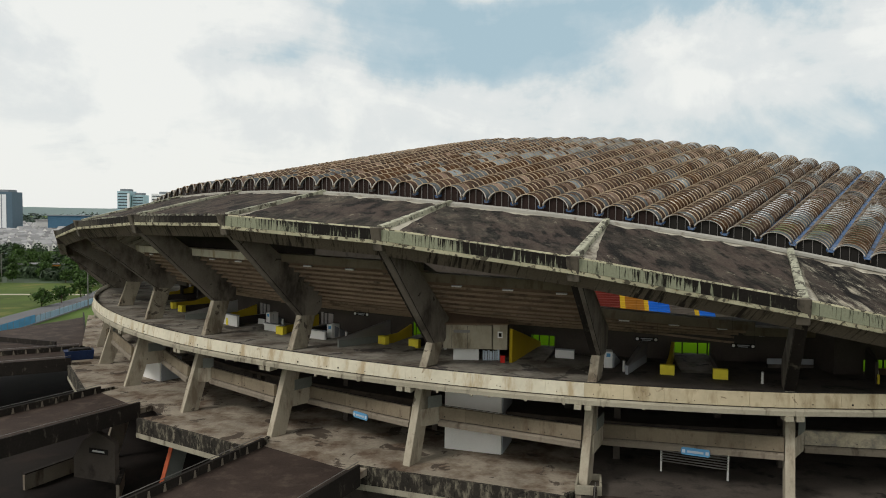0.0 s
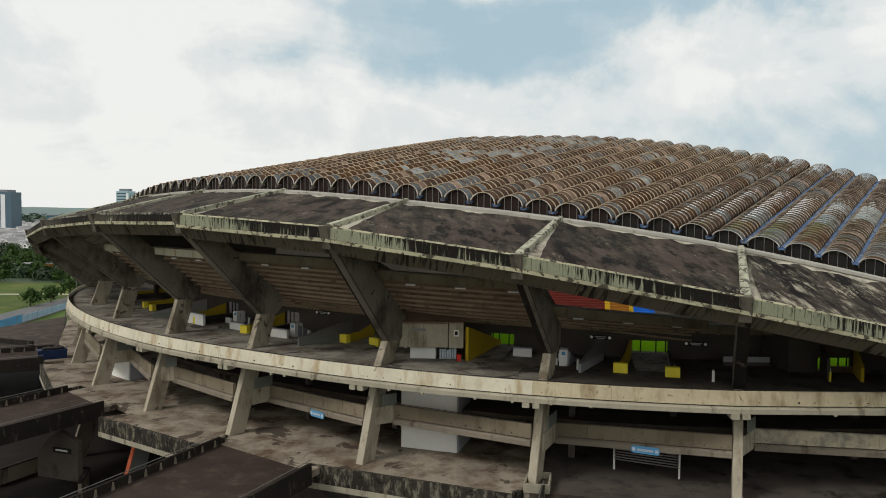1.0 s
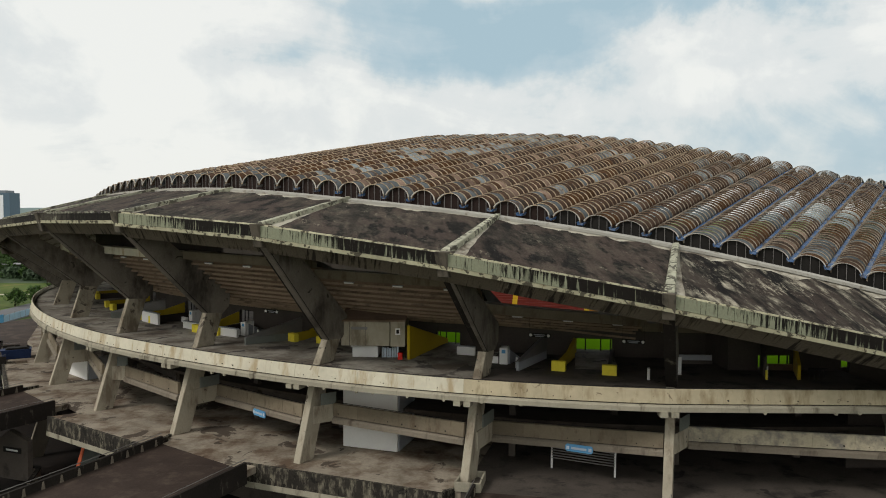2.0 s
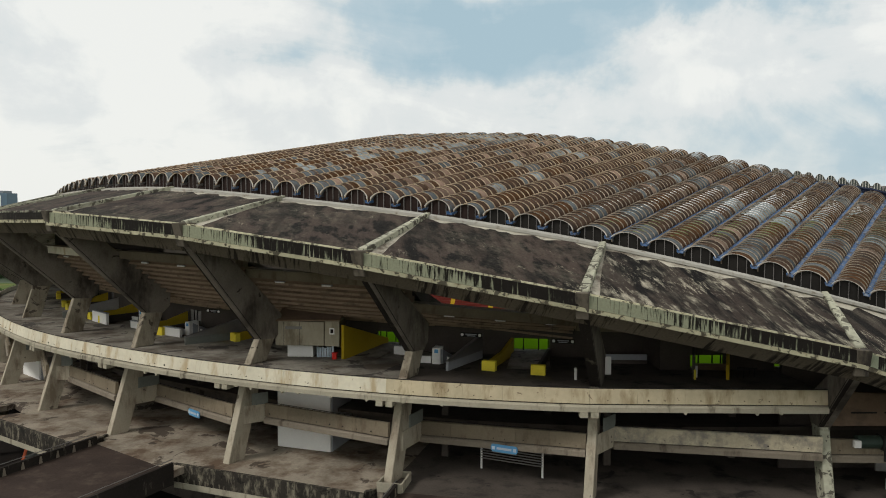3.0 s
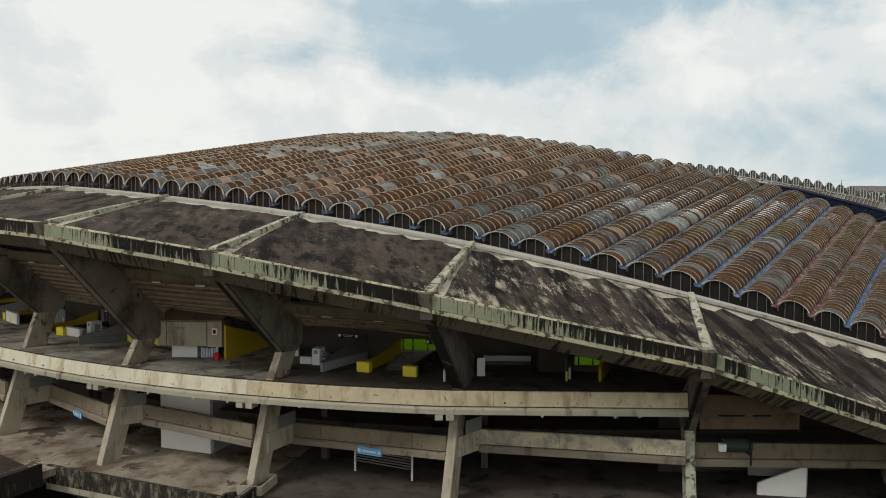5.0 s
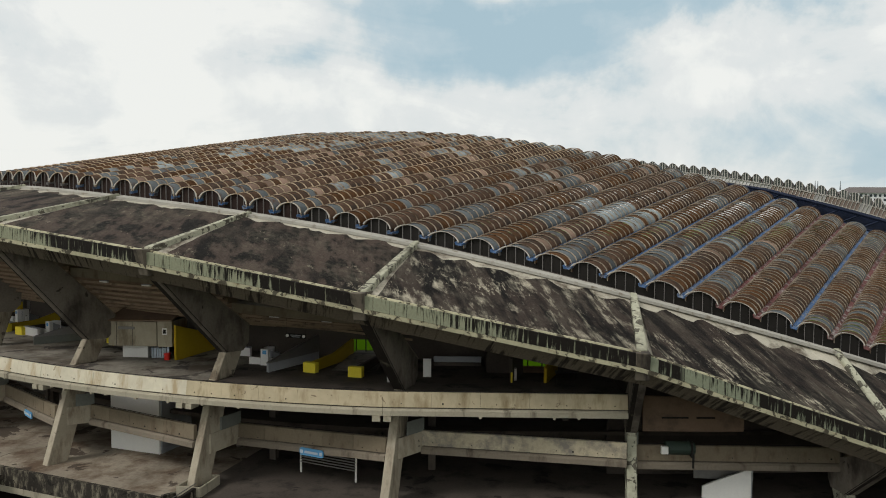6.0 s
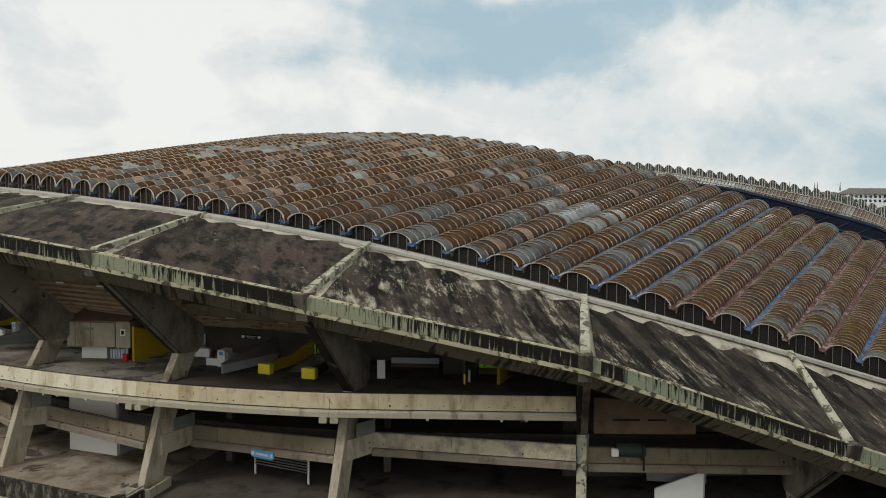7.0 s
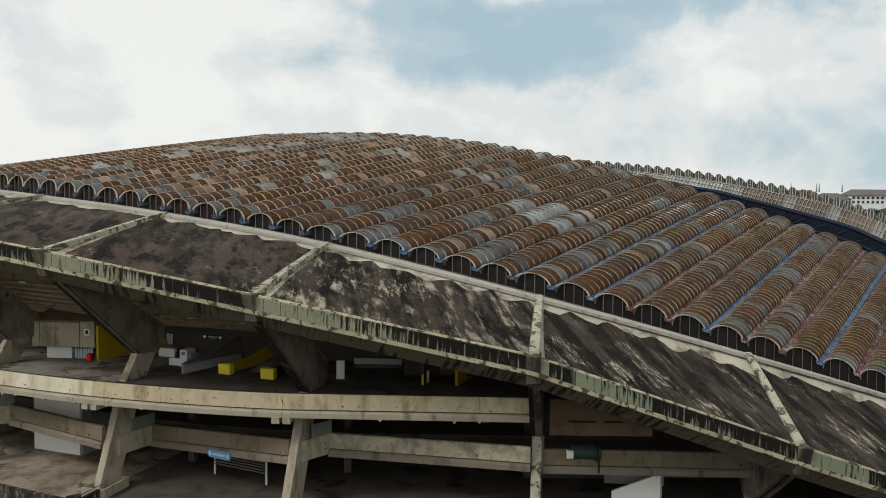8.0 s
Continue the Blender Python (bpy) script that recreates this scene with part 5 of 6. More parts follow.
for k in range(-2, 5):
    rl = thing("passage_rail", "dark steel posts and rail across a passage", "rail", "passage rails")
    a_t, b_t = PASS[k]
    ends = []
    for q in (0.02, 0.3, 0.72, 0.98):
        p = ring(FOOT, a_t + (b_t - a_t) * q, ((15.2 if k < 4 else 9.75, 0),))[0]
        ends.append(p)
        part("post", block((p.x, p.y), (1, 0), 0.1, 0.1, FU, 10.2, bevel=0), BLACK, rl)
    part("bar", wedge((ends[0].x, ends[0].y), (ends[-1].x, ends[-1].y), 0.05, 9.9, 9.97, 9.97), BLACK, rl)
    if k == 4:
        continue
    # the floor climbs to the seats between the barriers
    rr = []
    for q in (0.0, 1.0):
        p, d = spline(FOOT, a_t + (b_t - a_t) * q), inward(FOOT, a_t + (b_t - a_t) * q)
        rr.append([p + d * u + ZUP * z for u, z in ((8.5, FU), (15.8, FU), (15.8, FU + 0.4), (14.3, FU + 0.4), (8.5, FU + 0.012))])
    tagged(part("passage_ramp", sweep(rr), FLOOR_GREY), "worn concrete ramp up to the seats", "ramp", "passage ramps", "structure")
# booth on a white base with a yellow flank wall behind it
booth = thing("ticket_booth", "large cream panelled booth on a white base", "booth")
bw = (0.999, -0.035)
part("cabin", block((1.75, 67.15), bw, 4.5, 3.2, 9.34, 11.55), BOOTH, booth)
part("side_cabin", block((4.75, 67.05), bw, 1.35, 3.3, 9.3, 11.62), BOOTH, booth)
bm = bmesh.new()
hexa(bm, [Vector((x, y, z + dz)) for dz in (0, 0.12) for x, y, z in ((-0.65, 66.95, 11.6), (5.5, 66.75, 11.66), (5.6, 70.2, 12.35), (-0.5, 70.4, 12.3))])
part("roof", bm, STEPCON, booth, "brown weathered roof boards")
for x in (0.3, 1.75, 3.2):
    part("joint", block((x, 67.135), bw, 0.035, 0.03, 9.36, 11.5, bevel=0), DARKCON, booth)
part("base", block((1.65, 67.9), bw, 2.4, 2.2, FU, 9.33), WHITE, booth, "white painted base")
part("vent", block((1.2, 67.11), bw, 1.5, 0.06, 10.85, 11.1, bevel=0), STEEL, booth, "grey louvred vent")
sg = part("notice", block((4.75, 67.0), bw, 0.45, 0.05, 10.4, 11.0, bevel=0), WHITE, booth)
part("notice_mark", block((4.75, 66.985), bw, 0.26, 0.03, 10.52, 10.88, bevel=0), BLACK, sg)
yw = thing("flank_wall", "tall yellow painted wall beside the booth", "wall")
part("wall", wedge((5.75, 66.9), (9.2, 73.6), 0.3, FU, 11.3, 9.0), OCHRE, yw)
stack = thing("stacked_panels", "bundle of pale blue panels leaning under the booth", "panels")
for i in range(7):
    part("panel", block((3.3 + i * 0.23, 67.75 + 0.02 * i), bw, 0.19, 0.12, FU, FU + random.uniform(0.85, 1.05)), PALEBLUE, stack)
ext = thing("red_bin", "small red bin on the concourse floor", "bin")
part("body", block((5.0, 66.75), bw, 0.42, 0.4, FU, FU + 0.5, 0.1), RED, ext)
part("lid", block((5.0, 66.72), bw, 0.48, 0.46, FU + 0.5, FU + 0.62), RED, ext)


def gate_box(x, y, along=(1, -0.2)):
    g = thing("ticket_gate", "white ticket gate with a blue sign", "gate", "ticket gates")
    part("body", block((x, y), along, 0.75, 1.3, FU, FU + 1.45, 0.04), WHITE, g)
    part("sign", block((x, y - 0.03), along, 0.34, 0.05, FU + 1.0, FU + 1.32, bevel=0), SIGNBLUE, g, "small blue sign")
    part("low_wing", block((x - 1.0, y + 0.5), along, 1.1, 0.25, FU, FU + 0.62), WHITE, g)
    part("flank", wedge((x + 0.5, y + 0.2), (x + 1.6, y + 2.6), 0.2, FU, FU + 1.3, FU + 0.2), GREY_PAINT_SHADE, g)


gate_box(14.35, 65.1)
gate_box(-13.0, 78.9, (0.87, -0.5))
gate_box(-21.9, 87.6, (0.8, -0.6))
for k in (1, 3, -1):
    st = thing("stair_flank", "dark grey sloping flank of a stair", "stair", "stair flanks")
    p0, p1 = ring(FOOT, k + 0.22, ((6.4, 0),))[0], ring(FOOT, k + 0.36, ((12.5, 0),))[0]
    part("flank", wedge((p0.x, p0.y), (p1.x, p1.y), 0.25, FU, FU + 0.75, FU + 2.2), GREY_PAINT_SHADE if k == 3 else GREENGREY, st)
    part("coping", wedge((p0.x, p0.y), (p1.x, p1.y), 0.32, FU + 0.75, FU + 0.83, FU + 2.28), STEEL, st)
for x, y in ((15.42, 63.7), (25.8, 59.6), (-11.0, 77.6), (-0.3, 73.0), (8.0, 71.2), (35.9, 60.9), (-19.8, 86.2)):
    bo = thing("bollard", "short white bollard on the concourse floor", "bollard", "bollards")
    bm = bmesh.new()
    bmesh.ops.create_cone(bm, cap_ends=True, segments=10, radius1=0.12, radius2=0.11, depth=0.95)
    bmesh.ops.translate(bm, verts=bm.verts, vec=(x, y, FU + 0.475))
    part("shaft", bm, WHITE, bo)
    bm = bmesh.new()
    bmesh.ops.create_cone(bm, cap_ends=True, segments=10, radius1=0.13, radius2=0.07, depth=0.08)
    bmesh.ops.translate(bm, verts=bm.verts, vec=(x, y, FU + 0.99))
    part("cap", bm, STEEL, bo)
wp = thing("notice_board", "tall white board standing on the concourse", "board")
part("board", block((28.75, 61.6), (1, 0), 0.66, 0.12, FU, FU + 1.5), WHITE, wp)
part("foot", block((28.75, 61.55), (1, 0), 0.7, 0.25, FU, FU + 0.05), WHITE, wp)
for k, q0, q1, r, hh in ((0, 0.15, 0.42, 9.5, 0.8), (0, 0.75, 0.95, 9.0, 0.9), (-1, 0.55, 0.85, 8.5, 1.3), (2, 0.72, 0.86, 12.0, 0.8), (3, 0.06, 0.12, 11.0, 0.7)):
    lw = thing("white_counter", "long low white counter on the concourse", "counter", "white counters")
    p0, p1 = ring(FOOT, k + q0, ((r, 0),))[0], ring(FOOT, k + q1, ((r, 0),))[0]
    part("front", wedge((p0.x, p0.y), (p1.x, p1.y), 0.3, FU, FU + hh, FU + hh), WHITE, lw)
    part("top", wedge((p0.x, p0.y), (p1.x, p1.y), 0.5, FU + hh, FU + hh + 0.06, FU + hh + 0.06), GREY_PAINT_SHADE, lw)
band = thing("pale_band", "long pale board along the concourse wall", "board")
p0, p1 = ring(FOOT, 4.16, ((12.0, 0),))[0], ring(FOOT, 4.42, ((12.0, 0),))[0]
part("board", wedge((p0.x, p0.y), (p1.x, p1.y), 0.15, FU + 0.3, FU + 0.8, FU + 0.8), GREY_PAINT_SHADE, band)
part("kerb", wedge((p0.x, p0.y), (p1.x, p1.y), 0.4, FU, FU + 0.3, FU + 0.3), DARKCON, band)


def hanging_sign(x, y, z, along, drop=4.2):
    """Two round marks and two lines of writing too small to read."""
    h = thing("hanging_sign", "dark hanging sign with small white writing", "sign", "hanging signs")
    along = Vector((*along, 0)).normalized()
    part("board", block((x, y), along, 1.9, 0.06, z - 0.2, z + 0.18), BLACK, h)
    deep = Vector((-along.y, along.x, 0))
    for sx in (-0.78, 0.78):
        bm = bmesh.new()
        bmesh.ops.create_cone(bm, cap_ends=True, segments=12, radius1=0.13, radius2=0.13, depth=0.04)
        bmesh.ops.rotate(bm, verts=bm.verts, matrix=Matrix.Rotation(radians(90), 3, "X"))
        bmesh.ops.translate(bm, verts=bm.verts, vec=Vector((x, y, z)) + along * sx - deep * 0.05)
        part("round_mark", bm, WHITE, h)
    for dz, wd in ((0.05, 1.0), (-0.08, 0.75)):
        part("writing_bar", block(Vector((x, y, 0)) - deep * 0.04, along, wd, 0.03, z + dz - 0.035, z + dz + 0.035, bevel=0), GREY_PAINT_SHADE, h)
    for sx in (-0.9, 0.9):
        part("hanger", block(Vector((x, y, 0)) + along * sx, along, 0.014, 0.014, z + 0.18, z + drop, bevel=0), BLACK, h)


hanging_sign(17.4, 63.9, 11.0, (0.96, -0.27))
hanging_sign(25.1, 62.0, 10.85, (0.98, -0.2), 2.6)
hanging_sign(-9.2, 76.2, 11.2, (0.87, -0.5))

# ---- things on the lower concourse ----
wbx = thing("white_store", "white painted store room on the lower concourse", "store room")
part("front_wall", wedge((-0.25, 67.1), (4.9, 65.5), 0.2, 0, 7.5, 7.5), WHITE, wbx)
# The side of the white store is grey: its shade put into the colour.
part("side_wall", wedge((4.95, 65.6), (6.1, 69.5), 0.2, 0, 7.5, 7.5), GREY_PAINT_SHADE, wbx)
wb1 = thing("white_screen", "white painted screen wall on the lower concourse", "wall")
part("front_wall", wedge((-41.0, 95.5), (-36.8, 92.0), 0.2, 0, 2.8, 2.8), WHITE, wb1)
# Grey here is the white screen's shaded side, put into the colour.
part("side_wall", wedge((-36.7, 92.1), (-35.0, 94.5), 0.2, 0, 2.8, 2.8), GREY_PAINT_SHADE, wb1)


def blue_sign(p, q, z0, z1):
    b = thing("blue_sign", "rounded blue sign board with small pale writing", "sign", "blue signs")
    p, q = Vector((*p, 0)), Vector((*q, 0))
    d = (q - p).normalized()
    mid_ = (p + q) / 2
    deep = Vector((-d.y, d.x, 0))
    bm = bmesh.new()
    w, h = (q - p).length / 2, (z1 - z0) / 2
    outline = [(-w + h * 0.5 - h * 0.5 * math.cos(radians(a)), h * math.sin(radians(a))) for a in range(-90, 91, 30)] + [(w - h * 0.5 + h * 0.5 * math.cos(radians(a)), h * math.sin(radians(a))) for a in range(90, -91, -30)]
    lo = [bm.verts.new(mid_ + d * x + ZUP * (z + (z0 + z1) / 2)) for x, z in outline]
    hi = [bm.verts.new(v.co + deep * -0.08) for v in lo]
    bm.faces.new(lo), bm.faces.new(hi)
    for i in range(len(lo)):
        bm.faces.new((lo[i], lo[(i + 1) % len(lo)], hi[(i + 1) % len(lo)], hi[i]))
    part("board", bm, SIGNBLUE, b)
    part("writing_bar", block(mid_ - deep * 0.12, d, w * 1.1, 0.03, (z0 + z1) / 2 - 0.09, (z0 + z1) / 2 + 0.09, bevel=0), PALEBLUE, b)
    for sx in (-1, 1):
        bm = bmesh.new()
        c = mid_ + d * sx * w * 0.8 - deep * 0.1 + ZUP * (z0 + z1) / 2
        hexa(bm, [c + d * x * k_ + deep * y + ZUP * z for z, k_ in ((-0.13, 1), (0.13, 1)) for x, y in ((-0.12, -0.02), (0.12, -0.02), (0.12, 0.02), (-0.12, 0.02))])
        part("arrow_mark", bm, PALEBLUE, b)


for k, f0, f1 in ((3, 0.46, 0.62), (1, 0.5, 0.64)):
    ul, zl_, ur, zr_ = MID[k]
    pl, pr = at_rib(k, RIBS[k][6] + ul, 0.4, 0), at_rib(k + 1, RIBS[k + 1][6] + ur, -0.4, 0)
    d = (pr - pl).normalized()
    off = Vector((d.y, -d.x, 0)) * 0.42
    a_, b_ = pl.lerp(pr, f0) + off, pl.lerp(pr, f1) + off
    zz = zl_ + (zr_ - zl_) * 0.55
    blue_sign((a_.x, a_.y), (b_.x, b_.y), zz - 1.95, zz - 1.35)
# louvred screen below the beam
gr = thing("louvre_screen", "grey steel louvre screen with two end posts", "screen")
g0, g1 = Vector((18.3, 61.7, 0)), Vector((23.2, 59.6, 0))
for p in (g0, g1):
    part("end_post", block((p.x, p.y), (0.92, -0.4), 0.16, 0.12, 0, 3.2), WHITE, gr)
for i in range(7):
    z = 0.9 + i * 0.22
    part("slat", wedge((g0.x, g0.y), (g1.x, g1.y), 0.1, z, z + 0.09, z + 0.09), STEEL, gr)
# stub piers seen between the beams
for k in range(-2, 6):
    for q, r in ((0.17, 8.5), (0.83, 10.5)):
        p, d = spline(FOOT, k + q), inward(FOOT, k + q)
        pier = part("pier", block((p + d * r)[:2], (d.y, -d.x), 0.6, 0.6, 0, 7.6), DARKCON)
        tagged(pier, "square grey concrete pier", "pier", "inner piers", "structure")
# low end: tank on the beam, white stair wall and stringer
tank = thing("wall_tank", "dark green cylinder with a white lamp box", "tank")
bm = bmesh.new()
bmesh.ops.create_cone(bm, cap_ends=True, segments=16, radius1=0.5, radius2=0.5, depth=2.2)
bmesh.ops.rotate(bm, verts=bm.verts, matrix=Matrix.Rotation(radians(90), 3, "Y"))
bmesh.ops.bevel(bm, geom=[e for e in bm.edges if e.calc_face_angle(0) > 1], offset=0.08, segments=2, affect="EDGES")
bmesh.ops.translate(bm, verts=bm.verts, vec=(47.8, 56.6, 4.25))
part("cylinder", bm, DARKGREEN, tank)
part("lamp_box", block((46.6, 55.95), (1, 0), 0.5, 0.35, 3.95, 4.5), WHITE, tank)
part("strap", block((48.6, 56.0), (1, 0), 0.12, 1.1, 3.7, 4.8), BLACK, tank)
part("down_pipe", block((48.7, 56.0), (1, 0), 0.14, 0.14, 2.9, 4.0), BLACK, tank)
sw = thing("stair_wall", "white painted sloping stair wall", "stair")
part("wall", wedge((50.0, 58.0), (53.5, 57.6), 0.25, 0, 0.9, 2.5), WHITE, sw)
# The white stair's shaded return, with the shade in its grey.
part("return_wall", wedge((53.55, 57.7), (53.75, 60.5), 0.25, 0, 2.5, 2.5), GREY_PAINT_SHADE, sw)
part("stringer", wedge((49.6, 58.9), (54.0, 58.5), 0.2, 1.2, 2.0, 3.7), STEEL, sw)
up = thing("slotted_wall", "brown concrete wall panels with narrow slots", "wall")
part("panel", wedge((45.2, 57.2), (52.8, 57.5), 0.25, 5.3, 8.0, 7.7), STEPCON, up)
for x0, x1 in ((46.6, 48.6), (49.2, 50.6)):
    part("slot", wedge((x0, 57.02 + (x0 - 45) * 0.04), (x1, 57.02 + (x1 - 45) * 0.04), 0.08, 6.3, 6.42, 6.42), BLACK, up)

gate4 = thing("passage_barrier", "ochre passage posts with dark flank walls", "barrier", "passage barriers")
part("post", block((35.55, 60.0), (1, 0), 0.14, 0.2, FU, FU + 0.8), YELLOW, gate4)
part("flank", wedge((35.5, 60.3), (36.6, 63.7), 0.25, FU, FU + 1.85, FU + 2.4), BRICKDARK, gate4, "dark flank wall")
part("flank", wedge((38.2, 60.1), (39.5, 63.7), 0.25, FU, FU + 1.2, FU + 2.4), OCHRE, gate4)
part("sill_wall", wedge((36.7, 63.85), (39.5, 63.75), 0.2, FU, FU + 0.55, FU + 0.55), STEPCON, gate4, "brown sill wall")
for q_ in (0.1, 0.35, 0.6, 0.85):
    part("rail_post", block((38.9 + q_ * 2.2, 60.2 + q_), (1, 0), 0.05, 0.05, FU, FU + 1.0 - 0.3 * q_, bevel=0), BLACK, gate4)
part("hand_rail", wedge((39.0, 60.25), (41.0, 61.1), 0.05, FU + 0.7, FU + 1.0, FU + 0.78), BLACK, gate4)


# ---- park, town and distance ----
def leaf_crown(radius, height, base, leaves, seed, size, gaps=0.25):
    """A crown of small leaf clumps on an uneven set of boughs."""
    rnd = random.Random(seed)
    boughs = []
    for i in range(9):
        a, h = rnd.uniform(0, 6.28), rnd.random()
        r = radius * (0.25 + 0.6 * rnd.random()) * (1 - 0.45 * h)
        boughs.append((Vector((math.cos(a) * r, math.sin(a) * r, base + height * (0.15 + 0.75 * h))), radius * rnd.uniform(0.3, 0.52)))
    verts, faces = [], []
    for i in range(leaves):
        c, r = rnd.choice(boughs)
        d = Vector((rnd.gauss(0, 1), rnd.gauss(0, 1), rnd.gauss(0, 0.8))).normalized()
        p = c + d * r * (rnd.random() ** 0.4)
        n = (d + Vector((rnd.gauss(0, 0.6), rnd.gauss(0, 0.6), rnd.gauss(0, 0.6)))).normalized()
        u = n.orthogonal().normalized()
        w = n.cross(u)
        k = size * rnd.uniform(0.6, 1.3)
        b = len(verts)
        verts += [tuple(p + u * k), tuple(p + w * k * 0.6), tuple(p - u * k), tuple(p - w * k * 0.6)]
        faces.append((b, b + 1, b + 2, b + 3))
    return verts, faces, boughs


def tree(x, y, z, radius, tall, seed, leaves=700, mat=None, label="green leafy park tree on the grass"):
    t_ = thing("tree", label, "tree", "park trees")
    verts, faces, boughs = leaf_crown(radius, tall * 0.68, tall * 0.28, leaves, seed, radius * 0.13)
    me = bpy.data.meshes.new("crown")
    me.from_pydata(verts, [], faces)
    me.materials.append(mat or LEAF)
    c = new("crown", me)
    c.parent = t_
    rings = [[Vector((math.cos(a) * r, math.sin(a) * r, h)) for a in [i * math.pi / 3 for i in range(6)]] for h, r in ((0, tall * 0.035), (tall * 0.3, tall * 0.024), (tall * 0.6, tall * 0.012))]
    part("trunk", sweep(rings), BARK, t_)
    for b, r in boughs[:4]:
        tube("limb", [Vector((0, 0, tall * 0.3)), b * 0.55 + Vector((0, 0, tall * 0.16)), b], tall * 0.012, BARK, t_, 4)
    t_.matrix_basis = pose(x, y, z, 0, 0, seed * 40)
    return t_


GZ = -9.0
protos = [tree(-128, 226.6, GZ, 3.6, 5.6, 1), tree(-126.7, 236, GZ, 3.5, 5.6, 2), tree(-128, 251, GZ, 3.8, 6.8, 3), tree(-158, 246, GZ, 3.4, 7.5, 4)]
rnd = random.Random(5)
for i in range(90):
    y = rnd.uniform(285, 420)
    x = y * rnd.uniform(-0.68, -0.44)
    p = rnd.choice(protos)
    k = rnd.uniform(0.9, 1.3) if y > 330 else rnd.uniform(0.7, 1.0)
    m = pose(x, y, GZ, 0, 0, rnd.uniform(0, 360)) @ Matrix.Scale(k, 4)
    c = copy_thing(p, m)
    c.scale = (k, k, k * rnd.uniform(0.9, 1.2))


def leaf_belt(name, spots, label, mat, size, per):
    """Far woods: many leaf clumps in one object."""
    verts, faces = [], []
    r2 = random.Random(11)
    for x, y, z, r, h in spots:
        for i in range(per):
            d = Vector((r2.gauss(0, 1), r2.gauss(0, 1), abs(r2.gauss(0, 1)))).normalized()
            p = Vector((x, y, z)) + Vector((d.x * r, d.y * r, d.z * h)) * r2.random() ** 0.3
            n = (d + Vector((r2.gauss(0, 0.5), r2.gauss(0, 0.5), r2.gauss(0, 0.5)))).normalized()
            u = n.orthogonal().normalized()
            w = n.cross(u)
            k = size * r2.uniform(0.6, 1.4)
            b = len(verts)
            verts += [tuple(p + u * k), tuple(p + w * k * 0.7), tuple(p - u * k), tuple(p - w * k * 0.7)]
            faces.append((b, b + 1, b + 2, b + 3))
    me = bpy.data.meshes.new(name)
    me.from_pydata(verts, [], faces)
    me.materials.append(mat)
    return tagged(new(name, me), label, "woods", kind="stuff")


r3 = random.Random(8)
spots = [(y * r3.uniform(-0.72, -0.42), y, GZ, r3.uniform(4, 7), r3.uniform(5, 8)) for y in [r3.uniform(400, 520) for _ in range(60)]]
spots += [(y * r3.uniform(-0.72, -0.42), y, GZ, r3.uniform(4, 7), r3.uniform(4, 7)) for y in [r3.uniform(310, 430) for _ in range(110)]]
leaf_belt("woodland", spots, "dark green belt of trees behind the park", LEAFDARK, 0.9, 150)
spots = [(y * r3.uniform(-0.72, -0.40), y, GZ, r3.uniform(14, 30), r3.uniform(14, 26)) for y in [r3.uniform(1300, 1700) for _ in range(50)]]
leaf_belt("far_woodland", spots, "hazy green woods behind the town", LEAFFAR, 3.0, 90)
flat("park_path", [(-220, 252), (-100, 262), (-100, 265), (-220, 255)], GZ + 0.12, PATHPALE, "pale path across the park lawn", "path", 0.1)
flat("lawn", [(-270, 180), (-122, 150), (-128, 206), (-131, 254), (-142, 300), (-270, 300)], GZ + 0.06, LAWN, "bright mown park lawn", "lawn", 0.05)
flat("under_woods", [(-420, 300), (-90, 300), (-160, 520), (-420, 520)], GZ + 0.05, LEAFDARK, "dark undergrowth below the trees", "undergrowth", 0.04)


def house():
    """A gable-fronted house of a terrace, its gable to -y."""
    h = thing("terrace_house", "white gabled terraced house with a grey tiled roof", "house", "terraced houses")
    w, d, e, r = 5.2, 9.0, 3.6, 5.6
    bm = bmesh.new()
    lo = [[bm.verts.new((x, y, z)) for x, z in ((-w / 2, 0), (w / 2, 0), (w / 2, e), (0, r), (-w / 2, e))] for y in (-d / 2, d / 2)]
    bm.faces.new(lo[0]), bm.faces.new(lo[1][::-1])
    for i in range(5):
        bm.faces.new((lo[0][i], lo[0][(i + 1) % 5], lo[1][(i + 1) % 5], lo[1][i]))
    part("wall", bm, HOUSEWALL, h)
    for sx in (-1, 1):
        bm = bmesh.new()
        hexa(bm, [Vector((x * sx, y, z + dz)) for dz in (0.02, 0.2) for x, y, z in ((0, -d / 2 - 0.3, r), (w / 2 + 0.3, -d / 2 - 0.3, e - 0.25), (w / 2 + 0.3, d / 2 + 0.3, e - 0.25), (0, d / 2 + 0.3, r))])
        part("roof_slope", bm, HOUSEROOF, h)
    for z, wide in ((0.3, 1.5), (2.3, 0.9)):
        bm = bmesh.new()
        hexa(bm, [Vector((a * wide, -d / 2 - 0.05 + b * 0.1, z + c)) for c in (0, 1.2) for a, b in ((-1, 0), (1, 0), (1, 1), (-1, 1))])
        part("window", bm, GLASSDARK, h)
    return h


first = house()
first.matrix_basis = pose(-330, 552, GZ, 0, 0, -20)
r4 = random.Random(3)
y0 = 548.0
while y0 < 1250:
    k_ = y0 / 548
    for i in range(int(0.135 * y0 / (5.6 * k_))):
        if r4.random() < 0.93:
            m = pose(-0.628 * y0 + i * 5.5 * k_ + r4.uniform(-0.3, 0.3), y0 - i * 1.2 + r4.uniform(-1.5, 1.5), GZ, 0, 0, -22 + r4.uniform(-3, 3))
            c = copy_thing(first, m)
            c.scale = (k_, 1, (0.9 + 0.5 * r4.random() ** 3) * k_ ** 0.5)
    y0 *= 1.055
